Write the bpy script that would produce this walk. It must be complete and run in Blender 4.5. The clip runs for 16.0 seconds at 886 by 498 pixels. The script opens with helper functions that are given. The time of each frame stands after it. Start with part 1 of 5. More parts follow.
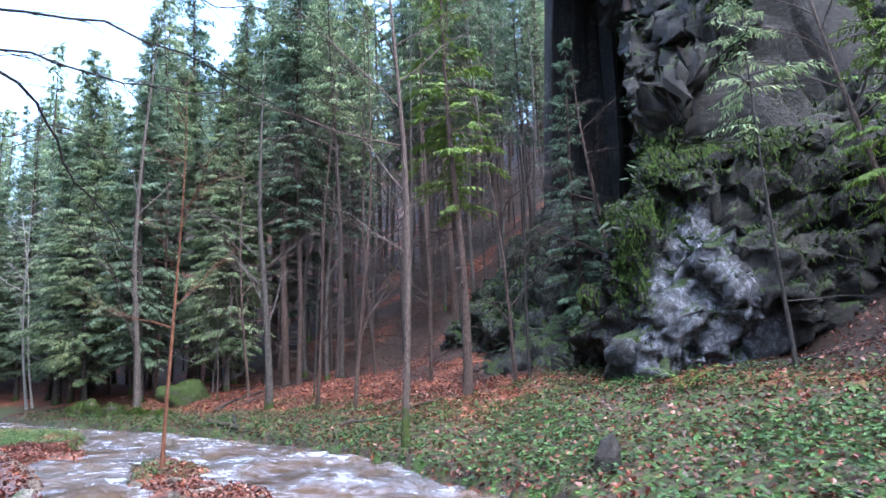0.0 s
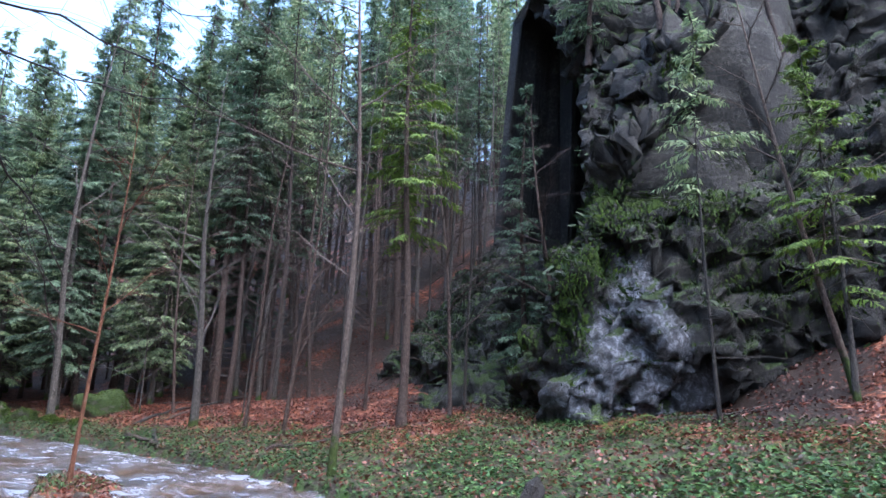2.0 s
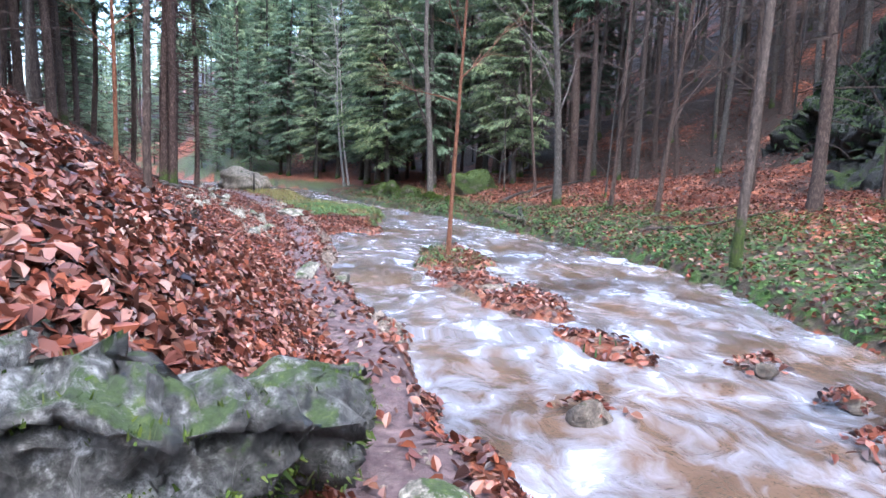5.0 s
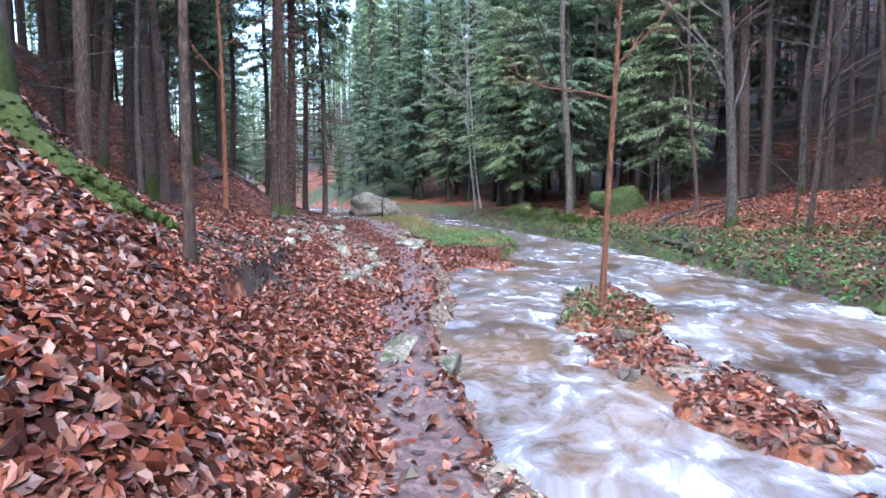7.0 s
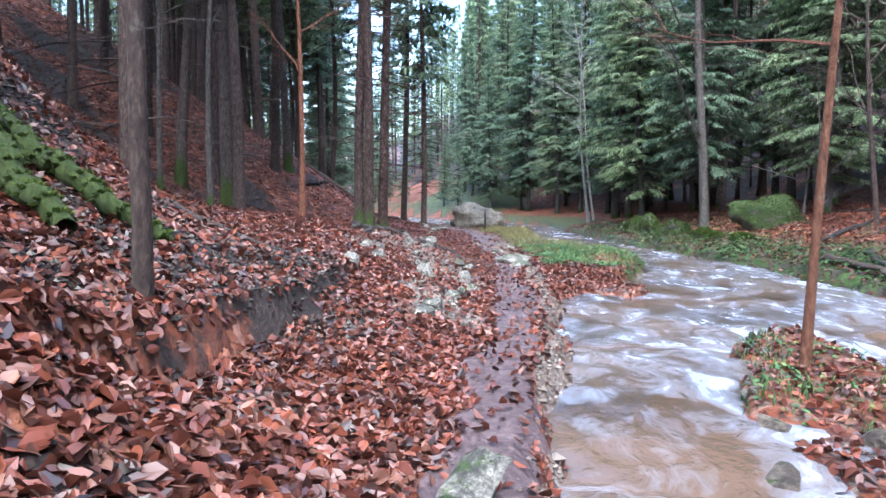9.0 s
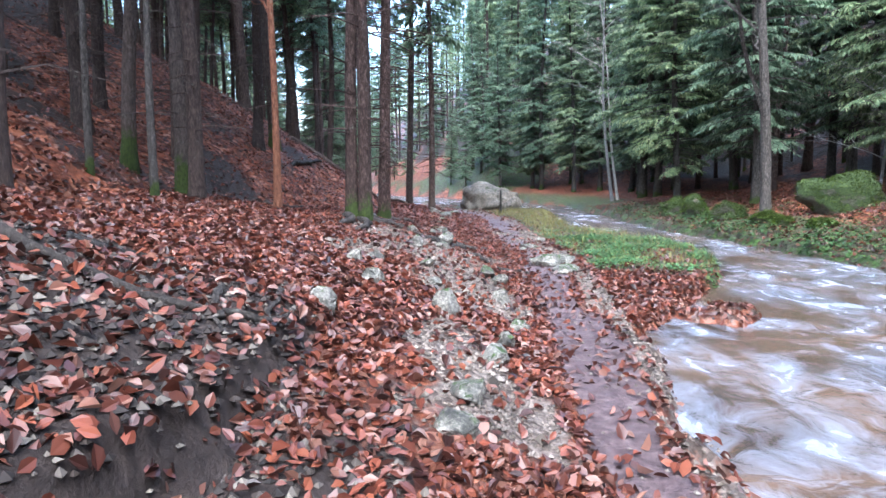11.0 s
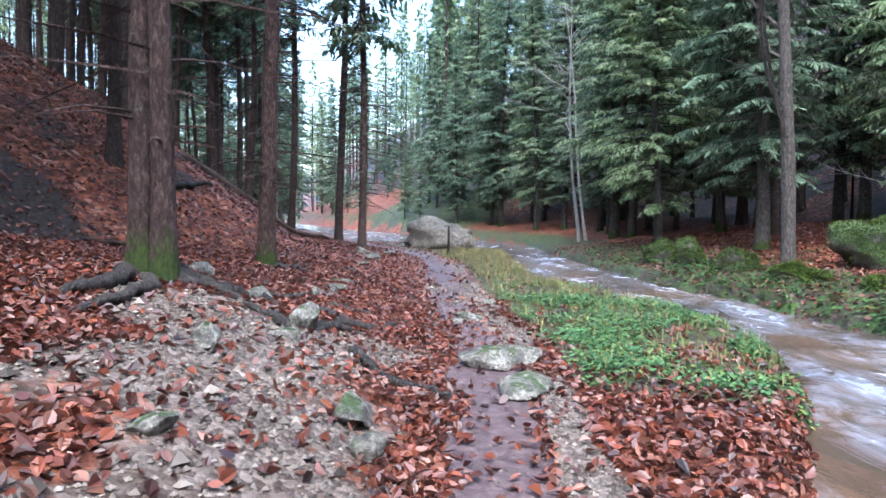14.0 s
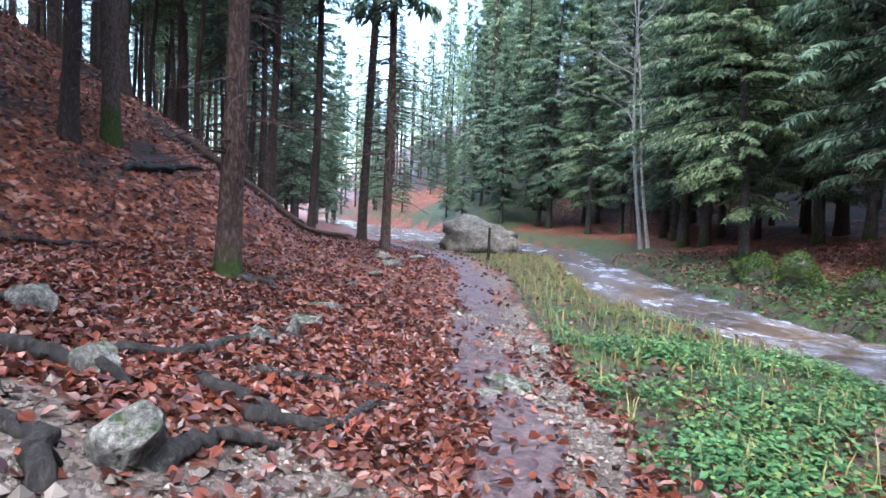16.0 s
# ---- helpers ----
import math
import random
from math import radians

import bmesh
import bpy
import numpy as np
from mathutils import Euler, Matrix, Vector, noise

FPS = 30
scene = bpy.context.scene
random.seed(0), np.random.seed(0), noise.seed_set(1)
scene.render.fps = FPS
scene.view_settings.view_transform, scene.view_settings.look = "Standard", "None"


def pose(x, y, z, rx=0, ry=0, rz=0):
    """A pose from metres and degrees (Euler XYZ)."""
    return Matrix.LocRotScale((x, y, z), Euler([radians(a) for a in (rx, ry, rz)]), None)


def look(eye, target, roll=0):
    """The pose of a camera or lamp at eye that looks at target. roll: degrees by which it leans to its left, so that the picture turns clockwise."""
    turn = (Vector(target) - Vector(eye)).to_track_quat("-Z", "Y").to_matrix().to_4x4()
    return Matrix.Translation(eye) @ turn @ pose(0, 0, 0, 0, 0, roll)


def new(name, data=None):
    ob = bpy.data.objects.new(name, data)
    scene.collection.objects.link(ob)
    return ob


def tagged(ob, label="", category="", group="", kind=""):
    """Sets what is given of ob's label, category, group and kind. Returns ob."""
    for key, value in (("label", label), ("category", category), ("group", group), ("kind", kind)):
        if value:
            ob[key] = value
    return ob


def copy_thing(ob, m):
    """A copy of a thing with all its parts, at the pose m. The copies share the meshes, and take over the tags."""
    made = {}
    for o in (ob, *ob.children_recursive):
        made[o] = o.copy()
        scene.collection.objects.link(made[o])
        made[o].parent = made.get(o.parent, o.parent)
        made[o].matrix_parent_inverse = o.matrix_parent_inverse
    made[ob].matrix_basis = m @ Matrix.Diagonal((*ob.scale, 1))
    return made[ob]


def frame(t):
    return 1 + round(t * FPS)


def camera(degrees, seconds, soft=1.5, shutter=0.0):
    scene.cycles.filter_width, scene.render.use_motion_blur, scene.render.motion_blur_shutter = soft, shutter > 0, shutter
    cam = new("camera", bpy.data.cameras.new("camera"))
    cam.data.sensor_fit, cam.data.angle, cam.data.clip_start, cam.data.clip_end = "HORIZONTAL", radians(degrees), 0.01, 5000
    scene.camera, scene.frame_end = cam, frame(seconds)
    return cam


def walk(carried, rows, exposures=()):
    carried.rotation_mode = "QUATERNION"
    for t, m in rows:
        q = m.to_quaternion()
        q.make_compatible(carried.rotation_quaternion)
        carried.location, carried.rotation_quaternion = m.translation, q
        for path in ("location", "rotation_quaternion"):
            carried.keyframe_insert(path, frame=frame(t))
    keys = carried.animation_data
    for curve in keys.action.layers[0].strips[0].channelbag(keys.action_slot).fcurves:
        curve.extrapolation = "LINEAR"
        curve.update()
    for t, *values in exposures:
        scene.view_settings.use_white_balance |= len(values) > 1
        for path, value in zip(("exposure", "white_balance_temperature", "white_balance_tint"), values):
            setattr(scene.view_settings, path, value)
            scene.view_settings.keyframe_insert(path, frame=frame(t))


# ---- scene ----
cam = camera(70.0, 16.0, 1.5)
# seconds, eye, yaw, pitch, roll
ROWS = [
    (0.0, -0.0, 0.0, 1.415, 0.0, 10.85, 2.46),
    (0.5, 0.014, 0.103, 1.377, 0.21, 7.92, 2.06),
    (1.0, 0.059, 0.145, 1.324, -1.27, 4.21, 1.2),
    (1.5, 0.102, 0.058, 1.356, -3.33, 6.45, -1.1),
    (2.0, 0.043, -0.027, 1.432, -4.72, 13.53, -1.86),
    (2.5, -0.021, 0.12, 1.476, -4.32, 18.22, -1.36),
    (3.0, -0.06, 0.543, 1.421, -0.43, 9.83, -0.26),
    (3.5, -0.239, 1.021, 1.288, 8.05, 2.11, 0.31),
    (4.0, -0.422, 1.376, 1.266, 17.35, -0.45, 1.18),
    (4.5, -0.62, 1.857, 1.219, 19.53, -4.19, 1.06),
    (5.0, -0.865, 2.268, 1.258, 24.87, -6.81, -1.92),
    (6.2, -1.5, 3.55, 1.29, 33.0, -6.3, -1.2),
    (7.5, -2.499, 5.033, 1.313, 39.79, -4.27, -0.54),
    (8.0, -2.848, 5.475, 1.215, 41.9, -2.54, -2.5),
    (8.5, -3.176, 5.953, 1.174, 45.96, -3.09, -0.17),
    (11.0, -5.888, 8.252, 1.319, 47.35, -6.13, 0.52),
    (11.5, -6.391, 8.929, 1.305, 41.81, -4.78, 0.54),
    (12.0, -6.794, 9.55, 1.326, 40.21, -3.8, 0.66),
    (12.5, -7.207, 10.164, 1.318, 40.96, -3.28, 0.29),
    (13.0, -7.624, 10.738, 1.311, 41.65, -2.71, -0.25),
    (13.5, -8.068, 11.315, 1.298, 42.85, -2.69, -0.3),
    (14.0, -8.54, 11.87, 1.282, 43.92, -2.99, -0.75),
    (14.5, -9.003, 12.45, 1.277, 45.16, -3.68, -0.89),
    (15.0, -9.548, 13.024, 1.302, 45.05, -3.84, -1.56),
    (15.5, -10.025, 13.603, 1.291, 46.12, -3.34, -2.12),
    (16.0, -10.557, 14.158, 1.289, 47.91, -3.22, -2.39),
]
walk(cam, [(t, pose(x, y, z, 0, 0, yaw) @ pose(0, 0, 0, 90 + pitch) @ pose(0, 0, 0, 0, 0, -roll)) for t, x, y, z, yaw, pitch, roll in ROWS],
     [(0, 3.25, 5550, 14), (2.5, 2.8, 5500, 14), (4, 3.25, 5600, 13), (5, 3.3, 5600, 13), (8, 3.25, 5450, 10), (11, 3.35, 5450, 9), (16, 3.2, 5500, 11)])

# ---- light: an overcast sky ----
world = bpy.data.worlds.new("sky")
scene.world = world
world.use_nodes = True
wt = world.node_tree
sky = wt.nodes.new("ShaderNodeTexSky")
sky.sky_type, sky.sun_disc = "NISHITA", False
sky.sun_elevation, sky.sun_rotation = radians(60), radians(138)
sky.air_density, sky.dust_density, sky.ozone_density = 1.3, 3.0, 1.5
wt.links.new(sky.outputs[0], wt.nodes["Background"].inputs[0])
wt.nodes["Background"].inputs[1].default_value = 0.125
sun = new("sun", bpy.data.lights.new("sun", "SUN"))
sun.data.energy, sun.data.angle, sun.data.color = 1.05, radians(80), (1, 0.98, 0.96)
sun.matrix_world = look((math.sin(radians(138)) * 30, math.cos(radians(138)) * 30, 52), (0, 0, 0))


# ---- materials ----
def shade(name):
    m = bpy.data.materials.new(name)
    m.use_nodes = True
    return m, m.node_tree, m.node_tree.nodes["Principled BSDF"]


def node(tree, kind, **values):
    n = tree.nodes.new(kind)
    for key, value in values.items():
        n.inputs[key.replace("_", " ")].default_value = value
    return n


def place(tree, stretch=(1, 1, 1), own=False):
    """Places in metres: the world's, or the thing's own."""
    if own:
        src = tree.nodes.new("ShaderNodeTexCoord").outputs["Object"]
    else:
        src = tree.nodes.new("ShaderNodeNewGeometry").outputs["Position"]
    mp = tree.nodes.new("ShaderNodeMapping")
    mp.inputs["Scale"].default_value = stretch
    tree.links.new(src, mp.inputs["Vector"])
    return mp.outputs[0]


def noisy(tree, at, scale, detail=6.0, rough=0.6, distort=0.0):
    n = node(tree, "ShaderNodeTexNoise", Scale=scale, Detail=detail, Roughness=rough, Distortion=distort)
    tree.links.new(at, n.inputs["Vector"])
    return n.outputs["Fac"]


def ramp(tree, fac, stops):
    r = tree.nodes.new("ShaderNodeValToRGB")
    els = r.color_ramp.elements
    while len(els) < len(stops):
        els.new(0.5)
    for e, (pos, col) in zip(els, stops):
        e.position, e.color = pos, (*col, 1) if len(col) == 3 else col
    tree.links.new(fac, r.inputs[0])
    return r.outputs[0]


def mix(tree, fac, a, b, how="MIX"):
    m = tree.nodes.new("ShaderNodeMix")
    m.data_type, m.blend_type = "RGBA", how
    for value, i in ((fac, 0), (a, 6), (b, 7)):
        if isinstance(value, (int, float)):
            m.inputs[i].default_value = value
        elif isinstance(value, tuple):
            m.inputs[i].default_value = (*value, 1)
        else:
            tree.links.new(value, m.inputs[i])
    return m.outputs[2]


def calc(tree, how, a, b):
    m = tree.nodes.new("ShaderNodeMath")
    m.operation = how
    for i, v in enumerate((a, b)):
        if isinstance(v, (int, float)):
            m.inputs[i].default_value = v
        else:
            tree.links.new(v, m.inputs[i])
    return m.outputs[0]


def bump(tree, bsdf, height, strength, dist):
    b = node(tree, "ShaderNodeBump", Strength=strength, Distance=dist)
    tree.links.new(height, b.inputs["Height"])
    tree.links.new(b.outputs[0], bsdf.inputs["Normal"])


GREY = ((0, 0, 0), (1, 1, 1))


def litter_colour(t, at, scale=11.0):
    """Fallen beech leaves lying over one another: cells of rust, brown and tan."""
    v = node(t, "ShaderNodeTexVoronoi", Scale=scale, Randomness=1.0)
    warp = t.nodes.new("ShaderNodeTexNoise")
    warp.inputs["Scale"].default_value = 9.0
    t.links.new(at, warp.inputs["Vector"])
    t.links.new(mix(t, 0.12, at, warp.outputs["Color"]), v.inputs["Vector"])
    sep = t.nodes.new("ShaderNodeSeparateColor")
    t.links.new(v.outputs["Color"], sep.inputs[0])
    col = ramp(t, sep.outputs[0], [(0, (0.035, 0.018, 0.014)), (0.3, (0.1, 0.035, 0.022)), (0.6, (0.19, 0.062, 0.032)), (0.85, (0.26, 0.1, 0.055)), (1, (0.36, 0.2, 0.15))])
    patch = ramp(t, noisy(t, at, 1.7), [(0.35, (0.45, 0.42, 0.42)), (0.65, (1.1, 1.05, 1.0))])
    return mix(t, 1.0, col, patch, "MULTIPLY"), v.outputs["Distance"]


def ground_material():
    m, t, b = shade("forest floor")
    at = place(t)
    zone = t.nodes.new("ShaderNodeVertexColor")
    zone.layer_name = "zone"
    sep = t.nodes.new("ShaderNodeSeparateColor")
    t.links.new(zone.outputs["Color"], sep.inputs[0])
    rag = noisy(t, at, 6.0, 8, 0.7)

    def cut(channel):
        return ramp(t, calc(t, "ADD", channel, calc(t, "MULTIPLY", calc(t, "SUBTRACT", rag, 0.5), 0.9)), [(0.42, GREY[0]), (0.58, GREY[1])])

    litter, cells = litter_colour(t, at)
    mud = ramp(t, noisy(t, at, 14, 10, 0.75), [(0.3, (0.034, 0.021, 0.022)), (0.5, (0.08, 0.052, 0.053)), (0.68, (0.16, 0.115, 0.11)), (0.76, (0.45, 0.39, 0.36))])
    stones = node(t, "ShaderNodeTexVoronoi", Scale=26.0)
    t.links.new(at, stones.inputs["Vector"])
    s2 = t.nodes.new("ShaderNodeSeparateColor")
    t.links.new(stones.outputs["Color"], s2.inputs[0])
    gravel = ramp(t, s2.outputs[0], [(0, (0.07, 0.052, 0.042)), (0.4, (0.13, 0.102, 0.084)), (1, (0.23, 0.19, 0.162))])
    gravel = mix(t, 1.0, gravel, ramp(t, noisy(t, at, 2.2), [(0.3, (0.6, 0.55, 0.52)), (0.7, (1, 1, 1))]), "MULTIPLY")
    soil = ramp(t, noisy(t, at, 7, 9, 0.7), [(0.3, (0.018, 0.016, 0.012)), (0.55, (0.05, 0.04, 0.03)), (0.75, (0.1, 0.075, 0.05))])
    soil = mix(t, ramp(t, noisy(t, at, 5, 5), [(0.45, GREY[0]), (0.62, GREY[1])]), soil, ramp(t, noisy(t, at, 40, 3), [(0.35, (0.025, 0.05, 0.012)), (0.7, (0.07, 0.13, 0.03))]))
    # dark ground: bare earth on the near bank, painted-in shade on the far slope
    earth = ramp(t, noisy(t, at, 9, 9, 0.75), [(0.3, (0.012, 0.009, 0.008)), (0.55, (0.035, 0.026, 0.022)), (0.75, (0.08, 0.062, 0.052))])
    col = mix(t, cut(sep.outputs[2]), litter, soil)
    col = mix(t, cut(zone.outputs["Alpha"]), col, earth)
    col = mix(t, cut(sep.outputs[1]), col, gravel)
    col = mix(t, cut(sep.outputs[0]), col, mud)
    t.links.new(col, b.inputs["Base Color"])
    t.links.new(ramp(t, noisy(t, at, 9), [(0.3, (0.35,) * 3), (0.7, (0.75,) * 3)]), b.inputs["Roughness"])
    t.links.new(ramp(t, cut(sep.outputs[0]), [(0, (0.12,) * 3), (1, (0.32,) * 3)]), b.inputs["Specular IOR Level"])
    h = calc(t, "ADD", noisy(t, at, 30, 8, 0.7), calc(t, "MULTIPLY", cells, -0.7))
    h = calc(t, "ADD", h, calc(t, "MULTIPLY", calc(t, "MULTIPLY", stones.outputs["Distance"], -1.2), sep.outputs[1]))
    bump(t, b, h, 0.8, 0.04)
    return m


def stone_material(name, tones, moss=0.5, scale=1.0, gloss=0.6, washed=None):
    """Limestone: pale to dark tones by noise, fine cracks, moss on what faces up."""
    m, t, b = shade(name)
    at = place(t)
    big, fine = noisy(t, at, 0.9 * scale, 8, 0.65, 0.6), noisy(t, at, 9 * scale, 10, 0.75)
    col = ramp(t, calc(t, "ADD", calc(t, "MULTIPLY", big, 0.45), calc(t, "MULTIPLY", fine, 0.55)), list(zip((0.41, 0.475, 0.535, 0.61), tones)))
    crack = node(t, "ShaderNodeTexVoronoi", Scale=4.5 * scale)
    crack.feature = "DISTANCE_TO_EDGE"
    t.links.new(mix(t, 0.3, at, noisy(t, at, 3 * scale)), crack.inputs["Vector"])
    col = mix(t, 1.0, col, ramp(t, crack.outputs["Distance"], [(0, (0.5, 0.5, 0.5)), (0.04, (1, 1, 1))]), "MULTIPLY")
    if washed:
        # a pale patch where water runs down the stone
        reach = 9.0
        for centre, radii in washed:
            mp = t.nodes.new("ShaderNodeMapping")
            mp.vector_type = "TEXTURE"
            mp.inputs["Location"].default_value, mp.inputs["Scale"].default_value = centre, radii
            t.links.new(at, mp.inputs["Vector"])
            ln = t.nodes.new("ShaderNodeVectorMath")
            ln.operation = "LENGTH"
            t.links.new(mp.outputs[0], ln.inputs[0])
            reach = calc(t, "MINIMUM", reach, ln.outputs["Value"])
        far = calc(t, "ADD", reach, calc(t, "MULTIPLY", calc(t, "SUBTRACT", noisy(t, at, 1.6, 8, 0.7), 0.5), 1.3))
        pale = ramp(t, noisy(t, at, 5.5, 10, 0.8, 0.5), [(0.38, (0.02, 0.021, 0.023)), (0.5, (0.09, 0.094, 0.105)), (0.63, (0.33, 0.345, 0.385))])
        col = mix(t, ramp(t, far, [(0.7, GREY[1]), (1.0, GREY[0])]), col, pale)
    geo = t.nodes.new("ShaderNodeNewGeometry")
    sep = t.nodes.new("ShaderNodeSeparateXYZ")
    t.links.new(geo.outputs["Normal"], sep.inputs[0])
    fac = calc(t, "ADD", calc(t, "MULTIPLY", sep.outputs[2], 0.55), calc(t, "MULTIPLY", calc(t, "SUBTRACT", noisy(t, at, 2.3 * scale, 7, 0.7), 0.5), 1.7))
    fac = ramp(t, calc(t, "ADD", fac, moss - 0.5), [(0.38, GREY[0]), (0.52, GREY[1])])
    green = ramp(t, noisy(t, at, 22, 5, 0.7), [(0.3, (0.01, 0.02, 0.005)), (0.55, (0.035, 0.06, 0.011)), (0.75, (0.1, 0.13, 0.025))])
    t.links.new(mix(t, fac, col, green), b.inputs["Base Color"])
    t.links.new(ramp(t, fac, [(0, (gloss,) * 3), (1, (0.95,) * 3)]), b.inputs["Roughness"])
    bump(t, b, calc(t, "ADD", fine, calc(t, "MULTIPLY", noisy(t, at, 45, 4), 0.4)), 1.0, 0.11 / scale)
    return m


def bark_material(name, tones, moss=0.0, gloss=0.85):
    m, t, b = shade(name)
    at = place(t, (1, 1, 0.35), own=True)
    fine = noisy(t, at, 28, 8, 0.75, 0.4)
    rnd = t.nodes.new("ShaderNodeObjectInfo").outputs["Random"]
    col = ramp(t, fine, list(zip((0.33, 0.5, 0.66), tones)))
    col = mix(t, 1.0, col, ramp(t, rnd, [(0, (0.7, 0.7, 0.72)), (1, (1.15, 1.08, 1.05))]), "MULTIPLY")
    lichen = ramp(t, noisy(t, place(t, own=True), 6, 8, 0.75), [(0.6, GREY[0]), (0.7, GREY[1])])
    col = mix(t, calc(t, "MULTIPLY", lichen, 0.55), col, (0.2, 0.21, 0.17))
    if moss:
        sep = t.nodes.new("ShaderNodeSeparateXYZ")
        t.links.new(place(t, own=True), sep.inputs[0])
        low = calc(t, "ADD", calc(t, "MULTIPLY", sep.outputs[2], -1.0 / moss), calc(t, "MULTIPLY", noisy(t, place(t, own=True), 5, 6), 1.8))
        col = mix(t, ramp(t, low, [(0.2, GREY[0]), (0.45, GREY[1])]), col, ramp(t, noisy(t, at, 40), [(0.3, (0.015, 0.026, 0.006)), (0.7, (0.06, 0.085, 0.016))]))
    t.links.new(col, b.inputs["Base Color"])
    b.inputs["Roughness"].default_value = gloss
    b.inputs["Specular IOR Level"].default_value = 0.25
    bump(t, b, fine, 1.0, 0.06)
    return m


def leaf_material(name, tones, gloss=0.5, clear=0.0, far=0.0, gleam=0.22):
    """Leaves or needles: each island of the mesh has a tone of its own."""
    m, t, b = shade(name)
    rnd = t.nodes.new("ShaderNodeNewGeometry").outputs["Random Per Island"]
    n = len(tones)
    col = ramp(t, rnd, [(i / (n - 1), c) for i, c in enumerate(tones)])
    patch = ramp(t, noisy(t, place(t), 0.8 if far else 2.5), [(0.34, (0.45, 0.46, 0.45)), (0.66, (1.12, 1.12, 1.08))])
    col = mix(t, 1.0, col, patch, "MULTIPLY")
    if far:
        r = t.nodes.new("ShaderNodeObjectInfo").outputs["Random"]
        col = mix(t, 1.0, col, ramp(t, r, [(0, (0.75, 0.85, 0.9)), (0.5, (1.05, 1.05, 1.05)), (1, (1.45, 1.35, 1.1))]), "MULTIPLY")
    t.links.new(col, b.inputs["Base Color"])
    b.inputs["Roughness"].default_value = gloss
    b.inputs["Specular IOR Level"].default_value = gleam
    if clear:
        tr = t.nodes.new("ShaderNodeBsdfTranslucent")
        t.links.new(col, tr.inputs["Color"])
        mx = t.nodes.new("ShaderNodeMixShader")
        mx.inputs[0].default_value = clear
        t.links.new(b.outputs[0], mx.inputs[1])
        t.links.new(tr.outputs[0], mx.inputs[2])
        t.links.new(mx.outputs[0], t.nodes["Material Output"].inputs["Surface"])
    return m


def water_material():
    """Fast shallow water, brown with silt, with streaks of white water along the flow."""
    m, t, b = shade("running water")
    uv = t.nodes.new("ShaderNodeUVMap")
    uv.uv_map = "flow"
    warp = node(t, "ShaderNodeTexNoise", Scale=1.1, Detail=3.0)
    t.links.new(uv.outputs[0], warp.inputs["Vector"])
    flow = mix(t, 0.6, uv.outputs[0], warp.outputs["Color"], "ADD")
    mp = t.nodes.new("ShaderNodeMapping")
    mp.inputs["Scale"].default_value = (1.0, 1.75, 1)
    t.links.new(flow, mp.inputs["Vector"])
    streak, broad = noisy(t, mp.outputs[0], 2.6, 5, 0.6, 0.5), noisy(t, mp.outputs[0], 0.55, 4, 0.55, 0.8)
    foam = ramp(t, calc(t, "ADD", calc(t, "MULTIPLY", streak, 0.5), calc(t, "MULTIPLY", broad, 0.6)), [(0.48, GREY[0]), (0.6, (0.3,) * 3), (0.76, GREY[1])])
    silt = ramp(t, noisy(t, flow, 0.6, 4), [(0.35, (0.035, 0.024, 0.018)), (0.65, (0.1, 0.064, 0.042))])
    t.links.new(mix(t, foam, silt, (0.28, 0.32, 0.39)), b.inputs["Base Color"])
    t.links.new(ramp(t, foam, [(0, (0.12,) * 3), (1, (0.45,) * 3)]), b.inputs["Roughness"])
    b.inputs["IOR"].default_value = 1.33
    bump(t, b, calc(t, "ADD", streak, calc(t, "MULTIPLY", noisy(t, mp.outputs[0], 9, 4), 0.35)), 0.55, 0.05)
    return m


GROUND = ground_material()
WATER = water_material()
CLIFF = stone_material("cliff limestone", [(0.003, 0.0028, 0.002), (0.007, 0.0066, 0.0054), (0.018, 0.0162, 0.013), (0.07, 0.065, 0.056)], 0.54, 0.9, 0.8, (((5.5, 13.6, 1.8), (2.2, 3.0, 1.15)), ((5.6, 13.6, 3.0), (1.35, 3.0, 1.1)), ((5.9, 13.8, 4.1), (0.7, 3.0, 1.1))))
DARK_ROCK = stone_material("dark mossy rock", [(0.005, 0.006, 0.005), (0.014, 0.015, 0.012), (0.034, 0.034, 0.03), (0.09, 0.09, 0.082)], 0.62, 1.2)
LEDGE = stone_material("wet ledge rock", [(0.01, 0.01, 0.009), (0.04, 0.039, 0.035), (0.1, 0.098, 0.09), (0.34, 0.34, 0.33)], 0.47, 3.0, 0.35)
PALE_ROCK = stone_material("pale limestone", [(0.026, 0.025, 0.02), (0.085, 0.08, 0.064), (0.2, 0.185, 0.15), (0.42, 0.39, 0.33)], 0.42, 3.5)
MOSSY_ROCK = stone_material("moss covered rock", [(0.02, 0.017, 0.012), (0.045, 0.038, 0.028), (0.08, 0.07, 0.05), (0.14, 0.12, 0.09)], 0.82, 2.0)
MOSS_CUSHION = stone_material("deep moss", [(0.02, 0.02, 0.012), (0.05, 0.05, 0.03), (0.08, 0.08, 0.05), (0.1, 0.1, 0.07)], 1.0, 2.0)
BOULDER_ROCK = stone_material("tan boulder rock", [(0.05, 0.042, 0.032), (0.1, 0.085, 0.066), (0.16, 0.14, 0.11), (0.26, 0.23, 0.19)], 0.32, 1.2)
WET_ROCK = stone_material("wet brown stone", [(0.03, 0.024, 0.018), (0.07, 0.055, 0.042), (0.13, 0.105, 0.08), (0.24, 0.2, 0.16)], 0.3, 3.0, 0.3)
BARK = bark_material("spruce bark", [(0.018, 0.012, 0.01), (0.055, 0.04, 0.033), (0.12, 0.09, 0.076)])
RED_BARK = bark_material("reddish spruce bark", [(0.014, 0.009, 0.007), (0.055, 0.034, 0.028), (0.15, 0.105, 0.088)], 0.6)
